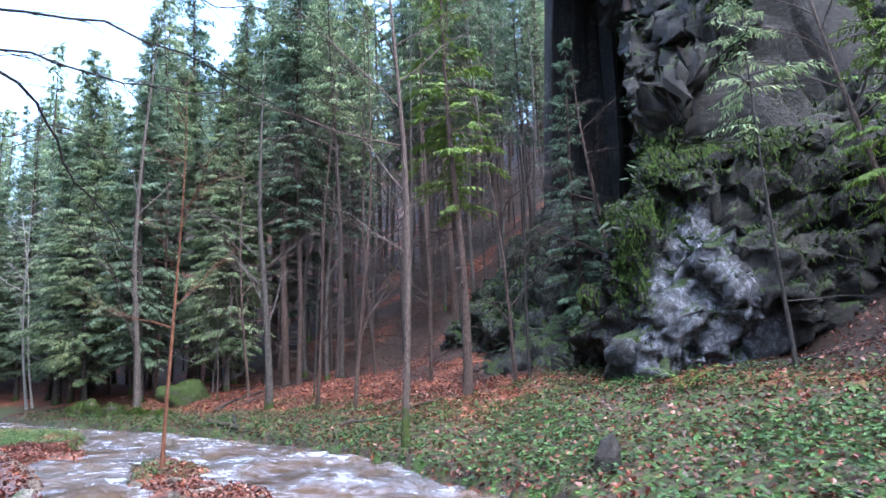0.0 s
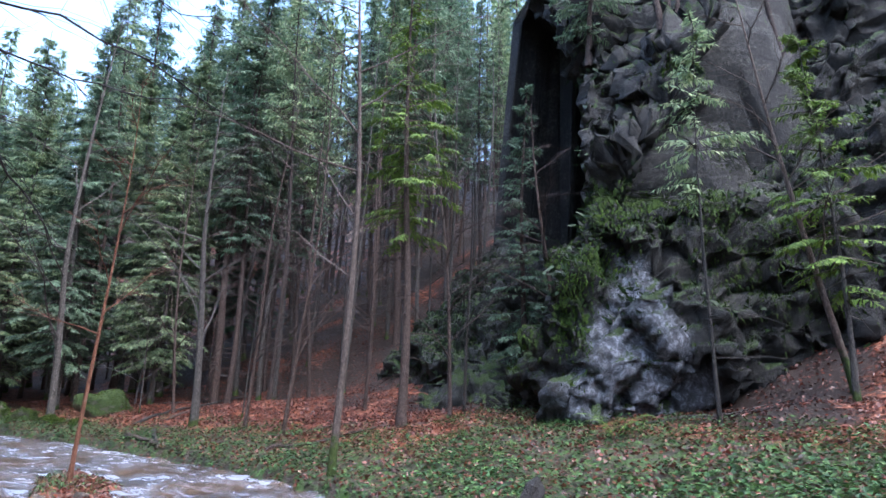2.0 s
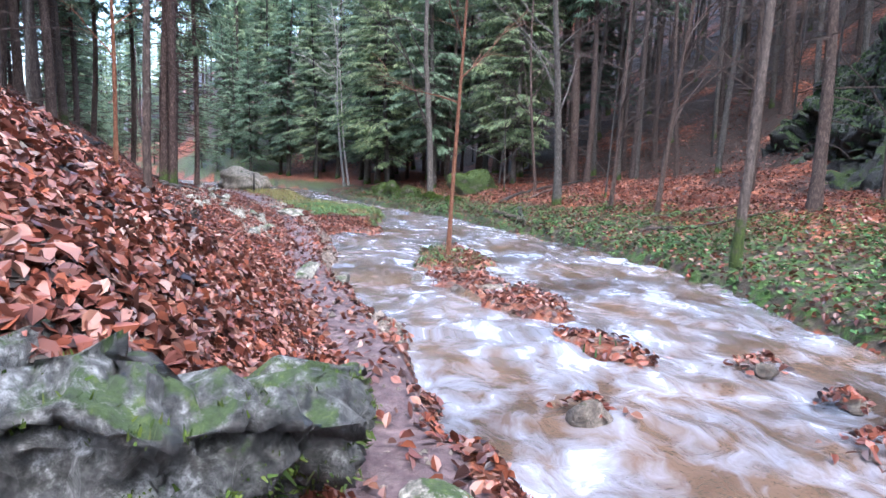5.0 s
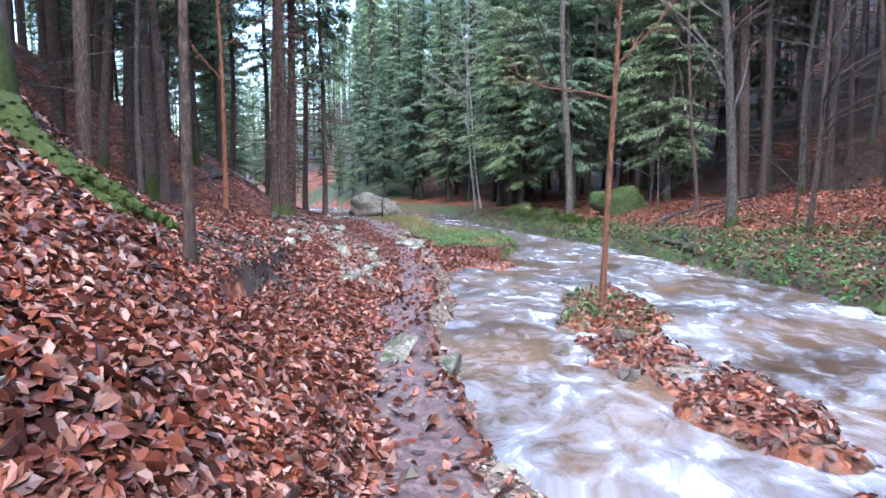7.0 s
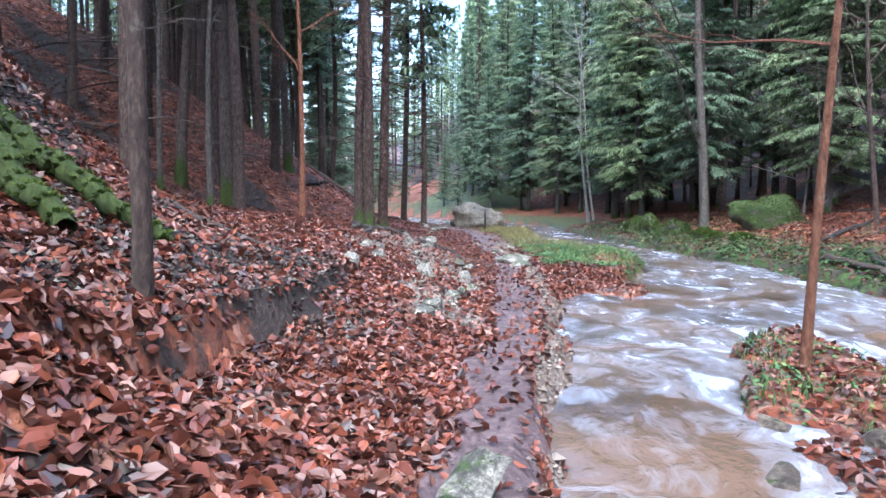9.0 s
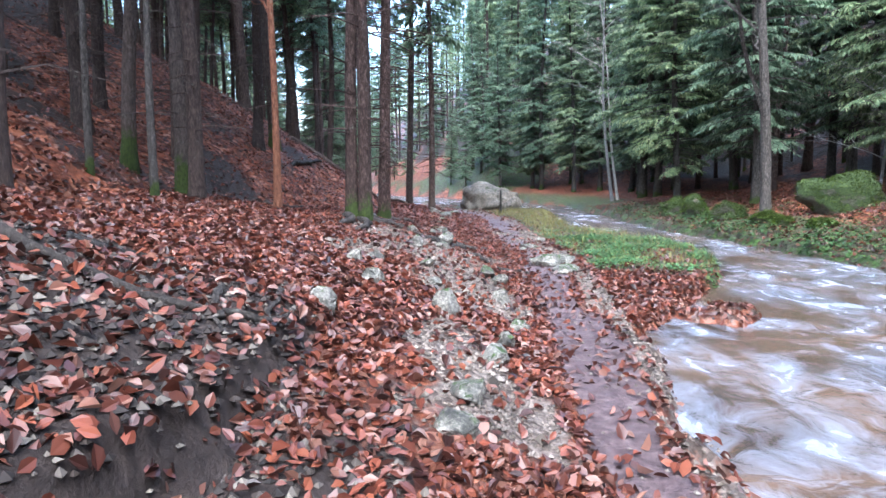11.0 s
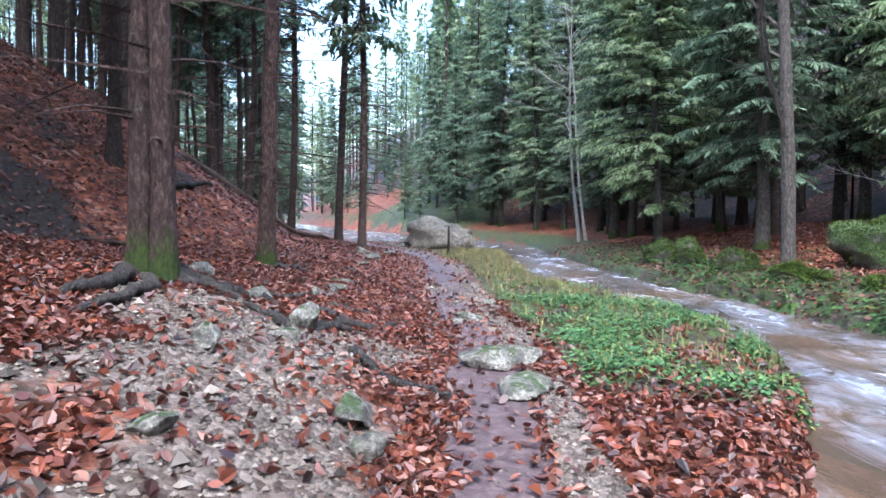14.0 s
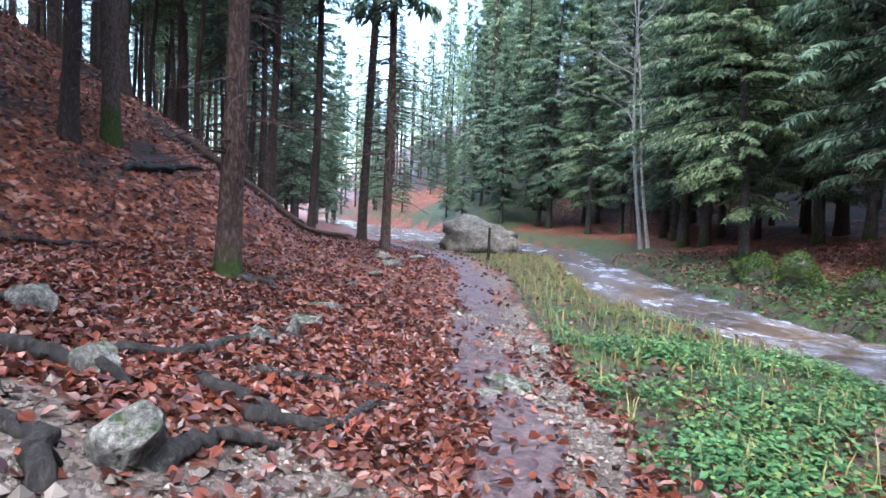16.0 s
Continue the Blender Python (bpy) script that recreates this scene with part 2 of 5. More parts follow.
GREY_BARK = bark_material("grey bark", [(0.02, 0.018, 0.015), (0.062, 0.057, 0.05), (0.15, 0.14, 0.125)], 0.5)
PALE_BARK = bark_material("pale bark", [(0.13, 0.13, 0.115), (0.28, 0.28, 0.26), (0.45, 0.45, 0.43)])
RUST_BARK = bark_material("rusty thin bark", [(0.06, 0.025, 0.014), (0.15, 0.065, 0.036), (0.24, 0.12, 0.07)])
DARK_BARK = bark_material("dark wet bark", [(0.012, 0.011, 0.01), (0.03, 0.027, 0.024), (0.06, 0.055, 0.05)], 0, 0.55)
ROOT = bark_material("bare root bark", [(0.014, 0.012, 0.01), (0.045, 0.039, 0.034), (0.1, 0.09, 0.08)])
MOSS_BARK = bark_material("mossy foot bark", [(0.03, 0.024, 0.02), (0.09, 0.07, 0.058), (0.17, 0.14, 0.12)], 1.1)
NEEDLES = leaf_material("spruce needles", [(0.065, 0.105, 0.066), (0.12, 0.18, 0.112), (0.185, 0.26, 0.16), (0.28, 0.335, 0.215)], 0.6, 0.48, 1.0)
LIGHT_NEEDLES = leaf_material("young spruce needles", [(0.06, 0.11, 0.02), (0.12, 0.2, 0.035), (0.2, 0.28, 0.05)], 0.6, 0.3)
FALLEN = leaf_material("fallen beech leaves", [(0.018, 0.009, 0.008), (0.072, 0.022, 0.015), (0.145, 0.042, 0.025), (0.21, 0.064, 0.034), (0.06, 0.022, 0.019), (0.25, 0.12, 0.085), (0.028, 0.012, 0.011), (0.17, 0.047, 0.027), (0.09, 0.037, 0.033)], 0.36, 0.1, gleam=0.34)
HERB = leaf_material("low green herbs", [(0.013, 0.034, 0.01), (0.027, 0.066, 0.02), (0.046, 0.11, 0.034), (0.09, 0.15, 0.04), (0.022, 0.05, 0.015)], 0.5, 0.2)
CLOVER = leaf_material("bright clover", [(0.03, 0.075, 0.025), (0.055, 0.13, 0.045), (0.085, 0.185, 0.065), (0.16, 0.19, 0.05)], 0.45, 0.25)
DRY_GRASS = leaf_material("yellowing grass", [(0.12, 0.12, 0.035), (0.22, 0.2, 0.07), (0.3, 0.25, 0.11)], 0.6, 0.2)
BRIGHT_MOSS = leaf_material("short bright moss", [(0.02, 0.038, 0.006), (0.05, 0.085, 0.012), (0.1, 0.14, 0.02), (0.06, 0.07, 0.02)], 0.8, 0.15)
MOSS = leaf_material("hanging moss", [(0.012, 0.026, 0.004), (0.03, 0.058, 0.008), (0.07, 0.11, 0.015)], 0.8, 0.15)
CLODS = leaf_material("earth crumbs", [(0.01, 0.008, 0.007), (0.028, 0.021, 0.018), (0.05, 0.039, 0.033), (0.16, 0.135, 0.112)], 0.8)
IVY = leaf_material("dark ivy leaves", [(0.006, 0.014, 0.005), (0.014, 0.03, 0.01), (0.03, 0.055, 0.016)], 0.55, 0.1)
PEBBLES = leaf_material("pale gravel stones", [(0.05, 0.039, 0.03), (0.105, 0.084, 0.068), (0.16, 0.13, 0.107), (0.27, 0.225, 0.19)], 0.6)


# ---- the lie of the land ----
PATH_LINE = [(1.2, -40), (0.6, -12), (0.35, -3), (0.05, 0), (-0.5, 1.6), (-1.35, 3.6), (-2.4, 5.1), (-4.2, 7.2), (-5.4, 8.4), (-6.5, 9.7), (-7.5, 11.0),
             (-8.5, 12.1), (-9.8, 13.6), (-11.7, 15.7), (-13.5, 17.35), (-16.2, 19.85), (-20, 23.6), (-24.5, 26.8), (-30, 29), (-45, 36.5), (-70, 47), (-700, 363)]
BANK_LEFT = [(2.3, -40), (1.8, -12), (1.5, -3), (1.1, 0.6), (0.3, 2.3), (-0.6, 3.7), (-1.4, 4.6), (-2.06, 5.3), (-2.74, 6.15), (-3.3, 6.95), (-4.07, 7.72),
             (-4.6, 8.2), (-5.15, 8.65), (-5.75, 9.35), (-6.6, 10.8), (-7.2, 11.5), (-8.05, 12.6), (-8.85, 13.7), (-9.0, 14.5), (-9.25, 15.4), (-9.7, 17.2), (-10.6, 19.2),
             (-12.3, 20.8), (-14.4, 22.0), (-16.4, 23.1), (-23.7, 31.0), (-27.6, 32.4), (-31, 31.6), (-36, 33), (-48, 39.5), (-70, 49), (-700, 366)]
BANK_RIGHT = [(4.6, -40), (4.2, -12), (4.0, -3), (3.4, 0.5), (2.7, 3.0), (1.95, 5.0), (1.35, 6.5), (0.85, 7.7), (0, 9.1), (-1.1, 11.3), (-3.1, 14.4), (-5.5, 17.1),
              (-7.3, 18.7), (-8.7, 20.2), (-10.6, 21.6), (-12.8, 23.8), (-14.7, 24.8), (-17.5, 27.5), (-23, 33), (-28, 38), (-38, 43), (-70, 57), (-700, 374)]


def side_of(line, x, y):
    """Signed distance from a line, positive to its right, and the length walked along it."""
    best = np.full(x.shape, 1e9)
    sign, along = np.zeros(x.shape), np.zeros(x.shape)
    run = 0.0
    for (ax, ay), (bx, by) in zip(line, line[1:]):
        dx, dy = bx - ax, by - ay
        n = math.hypot(dx, dy)
        k = np.clip(((x - ax) * dx + (y - ay) * dy) / n ** 2, 0, 1)
        d = np.hypot(x - ax - k * dx, y - ay - k * dy)
        near = d < best
        best = np.where(near, d, best)
        sign = np.where(near, np.sign((x - ax) * dy - (y - ay) * dx), sign)
        along = np.where(near, run + k * n, along)
        run += n
    return best * np.where(sign == 0, 1, sign), along - 40.03


def lattice(ix, iy, seed):
    h = np.sin(ix * 127.1 + iy * 311.7 + seed * 74.7) * 43758.5453
    return h - np.floor(h)


def bumps(x, y, size, seed=0):
    """Smooth noise from -1 to 1 with hills of that size."""
    x, y = x / size, y / size
    ix, iy = np.floor(x), np.floor(y)
    fx, fy = x - ix, y - iy
    fx, fy = fx * fx * (3 - 2 * fx), fy * fy * (3 - 2 * fy)
    a, b = lattice(ix, iy, seed), lattice(ix + 1, iy, seed)
    c, d = lattice(ix, iy + 1, seed), lattice(ix + 1, iy + 1, seed)
    return 2 * (a + (b - a) * fx + (c - a) * fy + (a - b - c + d) * fx * fy) - 1


def ease(v, a, b):
    k = np.clip((v - a) / (b - a), 0, 1)
    return k * k * (3 - 2 * k)


ISLANDS = [(-5.0, 11.6, 0.75, 2.6, 25), (-3.2, 9.3, 0.55, 1.5, 38), (-1.9, 7.6, 0.3, 0.9, 42), (-8.75, 15.2, 0.35, 0.75, 20), (-9.05, 14.75, 0.2, 0.4, 60)]


def island(x, y):
    best = np.zeros(x.shape)
    for cx, cy, a, b, turn in ISLANDS:
        c, s = math.cos(radians(turn)), math.sin(radians(turn))
        u, v = (x - cx) * c + (y - cy) * s, -(x - cx) * s + (y - cy) * c
        best = np.maximum(best, 1 - (u / a) ** 2 - (v / b) ** 2 + 0.35 * bumps(x, y, 0.35, 5))
    return best


def land(x, y, fine=True):
    """The ground's height."""
    x, y = np.asarray(x, float), np.asarray(y, float)
    left, _ = side_of(BANK_LEFT, x, y)
    right, sr = side_of(BANK_RIGHT, x, y)
    walked, s = side_of(PATH_LINE, x, y)
    wob = 0.25 * bumps(x, y, 0.9, 1) + 0.1 * bumps(x, y, 0.35, 2)
    bed = -0.34 + 0.05 * bumps(x, y, 0.5, 3)
    bed = bed + np.clip(island(x, y), 0, 0.5) * 0.44
    # the side of the path
    flat = 0.02 + 0.02 * bumps(x, y, 0.5, 4)
    d = -walked + 0.35 * wob
    begun = ease(s, 3.75, 4.1)
    dd = np.clip(d - 0.36 - 0.3 * ease(s, 12, 18) - 2.6 * (1 - begun), 0, 500)
    steep = np.clip(dd, 0, 4) * 0.74 + np.clip(dd - 4, 0, 45) * 0.6
    shelf = (0.75 - 0.4 * ease(s, 19, 25)) * (1 - np.exp(-dd / 1.8)) + 0.07 * np.clip(dd, 0, 8) + np.clip(dd - 5.6 + 2.6 * ease(s, 23, 30), 0, 45) * 0.62
    wide = ease(s - 0.25 * d, 10.5, 15)
    cut = 0.2 * np.clip(dd, 0, 1.3) + 0.36 * ease(dd, 1.27, 1.37) + 0.46 * np.clip(dd - 1.42, 0, 45)
    steep = steep + (cut - steep) * ease(s, 8.8, 10.6) * (1 - ease(d, 3, 6))
    steep = steep + 0.3 * begun * (1 - ease(s, 6.4, 7.8)) * ease(d, 0.3, 1.3)
    up = steep + (shelf - steep) * wide + np.clip(dd - 50, 0, 400) * 0.12
    up = up + ease(d, 0.8, 3) * (0.1 * bumps(x, y, 1.3, 6) + 0.3 * bumps(x, y, 4, 7) * ease(d, 3, 8))
    bank = flat + up
    edge = ease(-left + 0.12 * bumps(x, y, 0.3, 11), -0.05, 0.28)
    near_side = bed + (bank - bed) * edge
    # the far side
    b = right + 0.3 * wob
    up_stream = ease(sr, 64, 72)
    grade = 0.17 + 0.25 * up_stream
    lower = 9.4 - 3.2 * ease(sr, 51, 55) - 2.5 * up_stream
    hill = -0.02 + np.clip(b, 0, lower) * grade + np.clip(b - lower, 0, 60) * 0.62 + np.clip(b - lower - 60, 0, 400) * 0.15
    hill = hill + 0.55 * up_stream * ease(b, 0.2, 1.2) + ease(b, 0.5, 3) * (0.08 * bumps(x, y, 0.9, 12) + 0.3 * bumps(x, y, 4, 13) * ease(b, 4, 9))
    edge2 = ease(right + 0.15 * bumps(x, y, 0.35, 14), -0.05, 0.3)
    z = np.where(left < 0, near_side, np.where(right > 0, bed + (hill - bed) * edge2, bed))
    if fine:
        z = z + 0.018 * bumps(x, y, 0.22, 15) + 0.03 * bumps(x, y, 0.6, 16) * ease(np.abs(walked), 0.3, 0.7)
    return z


# ---- building helpers ----
def solid(name, verts, faces, material=None, smooth=False):
    """A mesh from arrays of points and of faces that have equally many corners."""
    v, f = np.asarray(verts, np.float32), np.asarray(faces, np.int32)
    me = bpy.data.meshes.new(name)
    me.vertices.add(len(v))
    me.vertices.foreach_set("co", v.ravel())
    me.loops.add(f.size)
    me.loops.foreach_set("vertex_index", f.ravel())
    me.polygons.add(len(f))
    me.polygons.foreach_set("loop_start", np.arange(0, f.size, f.shape[1], dtype=np.int32))
    me.polygons.foreach_set("use_smooth", np.full(len(f), smooth))
    me.update(calc_edges=True)
    me.validate()
    if material:
        me.materials.append(material)
    return me


def part(name, me, parent=None, label="", at=None):
    ob = new(name, me)
    if parent:
        ob.parent = parent
    if at is not None:
        ob.matrix_basis = at
    return tagged(ob, label)


def tube(points, radii, sides=7, rough=0.0, rng=None):
    """Points and quads of a tapered tube along points, in lists."""
    pts = [Vector(p) for p in points]
    verts, faces = [], []
    for i, p in enumerate(pts):
        way = (pts[min(i + 1, len(pts) - 1)] - pts[max(i - 1, 0)]).normalized()
        a = way.cross(Vector((0.31, 0.87, 0.38))).normalized()
        c = way.cross(a)
        for k in range(sides):
            w = 2 * math.pi * k / sides
            r = radii[i] * (1 + (rng.uniform(-rough, rough) if rng else 0))
            verts.append(p + r * (math.cos(w) * a + math.sin(w) * c))
    for i in range(len(pts) - 1):
        for k in range(sides):
            n = (k + 1) % sides
            faces.append((i * sides + k, i * sides + n, (i + 1) * sides + n, (i + 1) * sides + k))
    return verts, faces


def joined(pieces):
    verts, faces = [], []
    for v, f in pieces:
        n = len(verts)
        verts += v
        faces += [tuple(i + n for i in q) for q in f]
    return [tuple(v) for v in verts], faces


def height(x, y):
    return float(land(np.array([x]), np.array([y]))[0])


# ---- ground and water ----
def graded(lo, hi, step, reach, grow=1.09):
    mid = list(np.arange(lo, hi, step))
    out, s = [], step
    a, b = lo, hi
    left, right = [], []
    while a > -reach:
        s *= grow
        a -= s
        left.append(a)
    s = step
    while b < reach:
        right.append(b)
        s *= grow
        b += s
    return np.array(left[::-1] + mid + right)


UX, UY = -0.66, 0.7513


def sheet(u, v):
    gu, gv = np.meshgrid(u, v, indexing="ij")
    x, y = -5 + gu * UX + gv * UY, 8 + gu * UY - gv * UX
    return x, y


def quads(n, m):
    i = np.arange(n * m).reshape(n, m)
    return np.stack([i[:-1, :-1], i[1:, :-1], i[1:, 1:], i[:-1, 1:]], -1).reshape(-1, 4)


def begun_at(s):
    return ease(s, 3.6, 4.0)


def zones(x, y):
    """How much mud, pale gravel, green soil and dark ground (bare earth, on the far slope painted shade) there is at a
    place; the rest is leaf litter.
    """
    left, _ = side_of(BANK_LEFT, x, y)
    right, sr = side_of(BANK_RIGHT, x, y)
    w, s = side_of(PATH_LINE, x, y)
    wob = 0.12 * bumps(x, y, 0.8, 21) + 0.07 * bumps(x, y, 0.3, 22)
    mud = 1 - ease(np.abs(w + wob), 0.16, 0.36)
    mud = mud * ease(s, -2, 3)
    mud = np.maximum(mud, 0.5 * ease(s, 25, 30) * (1 - ease(np.abs(w + 0.4), 0.5, 1.2)) * (0.6 + 0.6 * bumps(x, y, 0.8, 28)))
    rim = (1 - ease(np.abs(w - 0.44 + wob), 0.08, 0.3)) * (0.72 + 0.3 * bumps(x, y, 0.9, 23)) * ease(s, 4, 8)
    heap = (1 - ease(np.abs(w + 0.95 + 2.2 * wob - 0.25 * bumps(x, y, 2, 24)), 0.2, 0.8)) * ease(s, 12.2, 13.5) * (0.75 + 0.45 * bumps(x, y, 1.1, 25)) * (1 - ease(s, 20.5, 22))
    heap = np.maximum(heap, (1 - ease(np.hypot((x + 11.3) / 1.3, (y - 12.9) / 1.2) + wob, 0.6, 1.1)) * (0.66 + 0.4 * bumps(x, y, 0.7, 33)))
    heap = np.maximum(heap, (1 - ease(np.hypot((x + 12.75) / 1.3, (y - 14.1) / 1.15) + wob, 0.6, 1.1)) * (0.7 + 0.4 * bumps(x, y, 0.6, 34)))
    heap = np.maximum(heap, (1 - ease(np.abs(w - 0.2), 0.3, 0.9)) * ease(s, 21, 24) * (0.35 + 0.4 * bumps(x, y, 0.7, 26)))
    gravel = np.maximum(rim, heap)
    gravel = np.maximum(gravel, (0.25 + 0.2 * (island(x, y) > 0.2)) * (left > -0.1) * (right < 0))
    grass = ease(w, 0.55, 0.85) * ease(s, 18.5, 20) * (1 - ease(s, 40, 48)) * (left < 0)
    soil = np.where(right > 0, np.maximum((1 - ease(right, 1.2 + 4 * ease(x, 0, 3), 4.2 + 3 * ease(x, 0, 3))) * 0.6 + 0.06, 0.85 * ease(sr, 62, 68) * (1 - ease(sr, 82, 92)) * (1 - ease(right, 6, 12))), 0)
    soil = np.maximum(soil, grass)
    dark = 1 - ease(np.hypot((x + 9.4) / 1.7, (y - 9.1) / 1.15) + wob, 0.65, 1.0)
    dark = np.maximum(dark, ease(-w, 0.6, 1.1) * (0.46 + 0.75 * bumps(x, y, 0.7, 27)) * (1 - ease(s, 12, 15)))
    dark = np.maximum(dark, ease(-w, 3.5, 6.5) * (0.38 + 0.5 * bumps(x, y, 1.2, 29)))
    dark = np.maximum(dark, (1 - ease(s, 3.55, 3.8)) * ease(-w, 0.8, 1.2))
    # shade under the far slope's trees, put into the ground colour in patches
    dark = np.maximum(dark, (right > 0) * ease(right, 5, 8) * (0.62 + 0.35 * bumps(x, y, 1.1, 30)))
    return np.clip(mud, 0, 1), np.clip(gravel, 0, 1), np.clip(soil, 0, 1), np.clip(dark, 0, 1)


def build_ground():
    u, v = graded(-12, 17, 0.11, 420), graded(-7, 8, 0.11, 420)
    x, y = sheet(u, v)
    z = land(x, y)
    me = solid("ground", np.stack([x, y, z], -1).reshape(-1, 3), quads(len(u), len(v))[:, ::-1], GROUND, True)
    col = np.ones((x.size, 4), np.float32)
    for k, ch in enumerate(zones(x, y)):
        col[:, k] = ch.ravel()
    me.color_attributes.new("zone", "FLOAT_COLOR", "POINT").data.foreach_set("color", col.ravel())
    tagged(new("ground", me), "leaf-strewn valley floor with a muddy footpath and banks", "ground", kind="structure")


def build_water():
    u, v = graded(-12, 26, 0.085, 200, 1.12), graded(-4.5, 8, 0.085, 110, 1.12)
    x, y = sheet(u, v)
    left, _ = side_of(BANK_LEFT, x, y)
    right, sr = side_of(BANK_RIGHT, x, y)
    z = -0.17 + 0.028 * bumps(sr * 0.8, right, 0.45, 31) + 0.02 * bumps(sr, right * 1.4, 0.22, 32) + 0.03 * bumps(sr * 0.5, right, 0.9, 33)
    ok = (left > -0.35) & (right < 0.45)
    f = quads(len(u), len(v))[:, ::-1]
    f = f[ok.ravel()[f].all(1)]
    used, inv = np.unique(f, return_inverse=True)
    me = solid("stream", np.stack([x, y, z], -1).reshape(-1, 3)[used], inv.reshape(-1, 4), WATER, True)
    uv = np.stack([sr.ravel()[used], right.ravel()[used]], -1)
    idx = np.zeros(len(me.loops), np.int32)
    me.loops.foreach_get("vertex_index", idx)
    me.uv_layers.new(name="flow").data.foreach_set("uv", uv[idx].astype(np.float32).ravel())
    tagged(new("water", me), "shallow brown stream with white rushing water", "stream", kind="structure")


build_ground()
build_water()


# ---- rocks ----
def rocky(p, size, seed):
    q = Vector(p) / size + Vector((seed * 3.7, seed * 1.9, seed * 5.3))
    return noise.noise(q) + 0.5 * noise.noise(q * 2.1) + 0.3 * noise.noise(q * 4.3) + 0.16 * noise.noise(q * 9.1)


def crag(name, base, profile, material, label, seed, out=1.0, step=0.11, thick=4.0, foot_z=None, category="cliff"):
    """A rock wall along a base line (x, y, height factor); profile: rows of height and how far the face stands back there."""
    line = [Vector((x, y, 0)) for x, y, _ in base]
    tall = [h for _, _, h in base]
    lens = [0.0]
    for a, b in zip(line, line[1:]):
        lens.append(lens[-1] + (b - a).length)
    n, top = int(lens[-1] / step), max(h for h, _ in profile)
    m = int(top * 1.25 / step)
    ph, pb = [h for h, _ in profile], [b for _, b in profile]
    verts = []
    for i in range(n + 1):
        d = lens[-1] * i / n
        x, y = np.interp(d, lens, [p.x for p in line]), np.interp(d, lens, [p.y for p in line])
        e = 0.6 * min(1, out * 2)
        xa, ya = np.interp(d - e, lens, [p.x for p in line]), np.interp(d - e, lens, [p.y for p in line])
        xb, yb = np.interp(d + e, lens, [p.x for p in line]), np.interp(d + e, lens, [p.y for p in line])
        way = Vector((xb - xa, yb - ya, 0)).normalized()
        back = Vector((-way.y, way.x, 0))
        k = np.interp(d, lens, tall)
        foot = (height(x, y) if foot_z is None else foot_z) - 0.5
        for j in range(m + 1):
            h = (top + (0.5 if foot_z is None else 0)) * j / m
            p = Vector((x, y, foot)) + back * float(np.interp(h, ph, pb)) * k + Vector((0, 0, h * k))
            r = rocky(p, 2.8 * out, seed) * 0.8
            verts.append(p - back * r * out)
        last = verts[-1]
        verts.append(last + back * thick * 0.4 + Vector((0, 0, 0.3 * out * rocky(last, 1.5, seed) - 0.25 * out)))
        end = last + back * thick
        end.z = min(end.z - 0.4 * out, height(end.x, end.y) - 0.3)
        verts.append(end)
    me = solid(name, [tuple(v) for v in verts], quads(n + 1, m + 3), material, True)
    # broken relief along the face's own normals
    for v, w in [(v, v.normal.copy()) for v in me.vertices]:
        p = v.co / out
        (d0, d1), spot = noise.voronoi(p * 0.75 + Vector((seed, 0, 0)) + 0.25 * noise.noise_vector(p * 1.9))[0][:2], noise.voronoi(p * 0.75 + Vector((seed, 0, 0)) + 0.25 * noise.noise_vector(p * 1.9))[1][0]
        (e0, e1), chip = noise.voronoi(p * 2.2 + Vector((0, seed, 0)))[0][:2], noise.voronoi(p * 2.2 + Vector((0, seed, 0)))[1][0]
        split = 0.3 * max(0, 1 - (d1 - d0) * 6) + 0.1 * max(0, 1 - (e1 - e0) * 5)
        v.co = v.co - w * out * (0.15 + split + 0.75 * noise.noise(spot * 5.3) + 0.3 * noise.noise(chip * 4.1) + 0.09 * noise.noise(p * 4.6) + 0.07 * noise.noise(p * 9.0))
    me.update()
    return tagged(new(name, me), label, category)


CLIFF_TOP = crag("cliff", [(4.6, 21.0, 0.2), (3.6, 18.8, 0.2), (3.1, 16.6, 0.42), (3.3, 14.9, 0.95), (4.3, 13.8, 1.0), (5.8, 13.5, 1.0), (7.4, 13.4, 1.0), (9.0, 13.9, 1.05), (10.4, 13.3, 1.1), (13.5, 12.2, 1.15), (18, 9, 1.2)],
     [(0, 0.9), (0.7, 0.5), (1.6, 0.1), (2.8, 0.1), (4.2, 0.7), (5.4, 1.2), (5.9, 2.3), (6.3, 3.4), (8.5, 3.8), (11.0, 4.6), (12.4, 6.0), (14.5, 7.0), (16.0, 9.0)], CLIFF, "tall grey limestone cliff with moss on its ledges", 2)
OUTCROP = crag("rock_outcrop", [(-0.6, 26.5, 0.4), (0.6, 24.2, 0.62), (1.6, 22.6, 0.85), (2.8, 21.2, 0.9), (4.2, 20.2, 0.7), (6.0, 19.5, 0.5)],
     [(0, 0.2), (1.5, 0.3), (3, 1.1), (5, 2.0), (6.8, 3.2), (7.6, 4.2)], DARK_ROCK, "dark mossy rock outcrop beside the cliff", 6, 0.9)
crag("rock_outcrop", [(0.4, 21.8, 0.5), (1.0, 20.6, 0.9), (1.7, 19.8, 1.0), (2.6, 19.3, 1.0), (3.4, 19.0, 0.8)],
     [(0, 0.2), (0.8, 0.4), (1.5, 1.3), (2.0, 2.6)], DARK_ROCK, "low dark rock below the outcrop with moss", 9, 0.5)
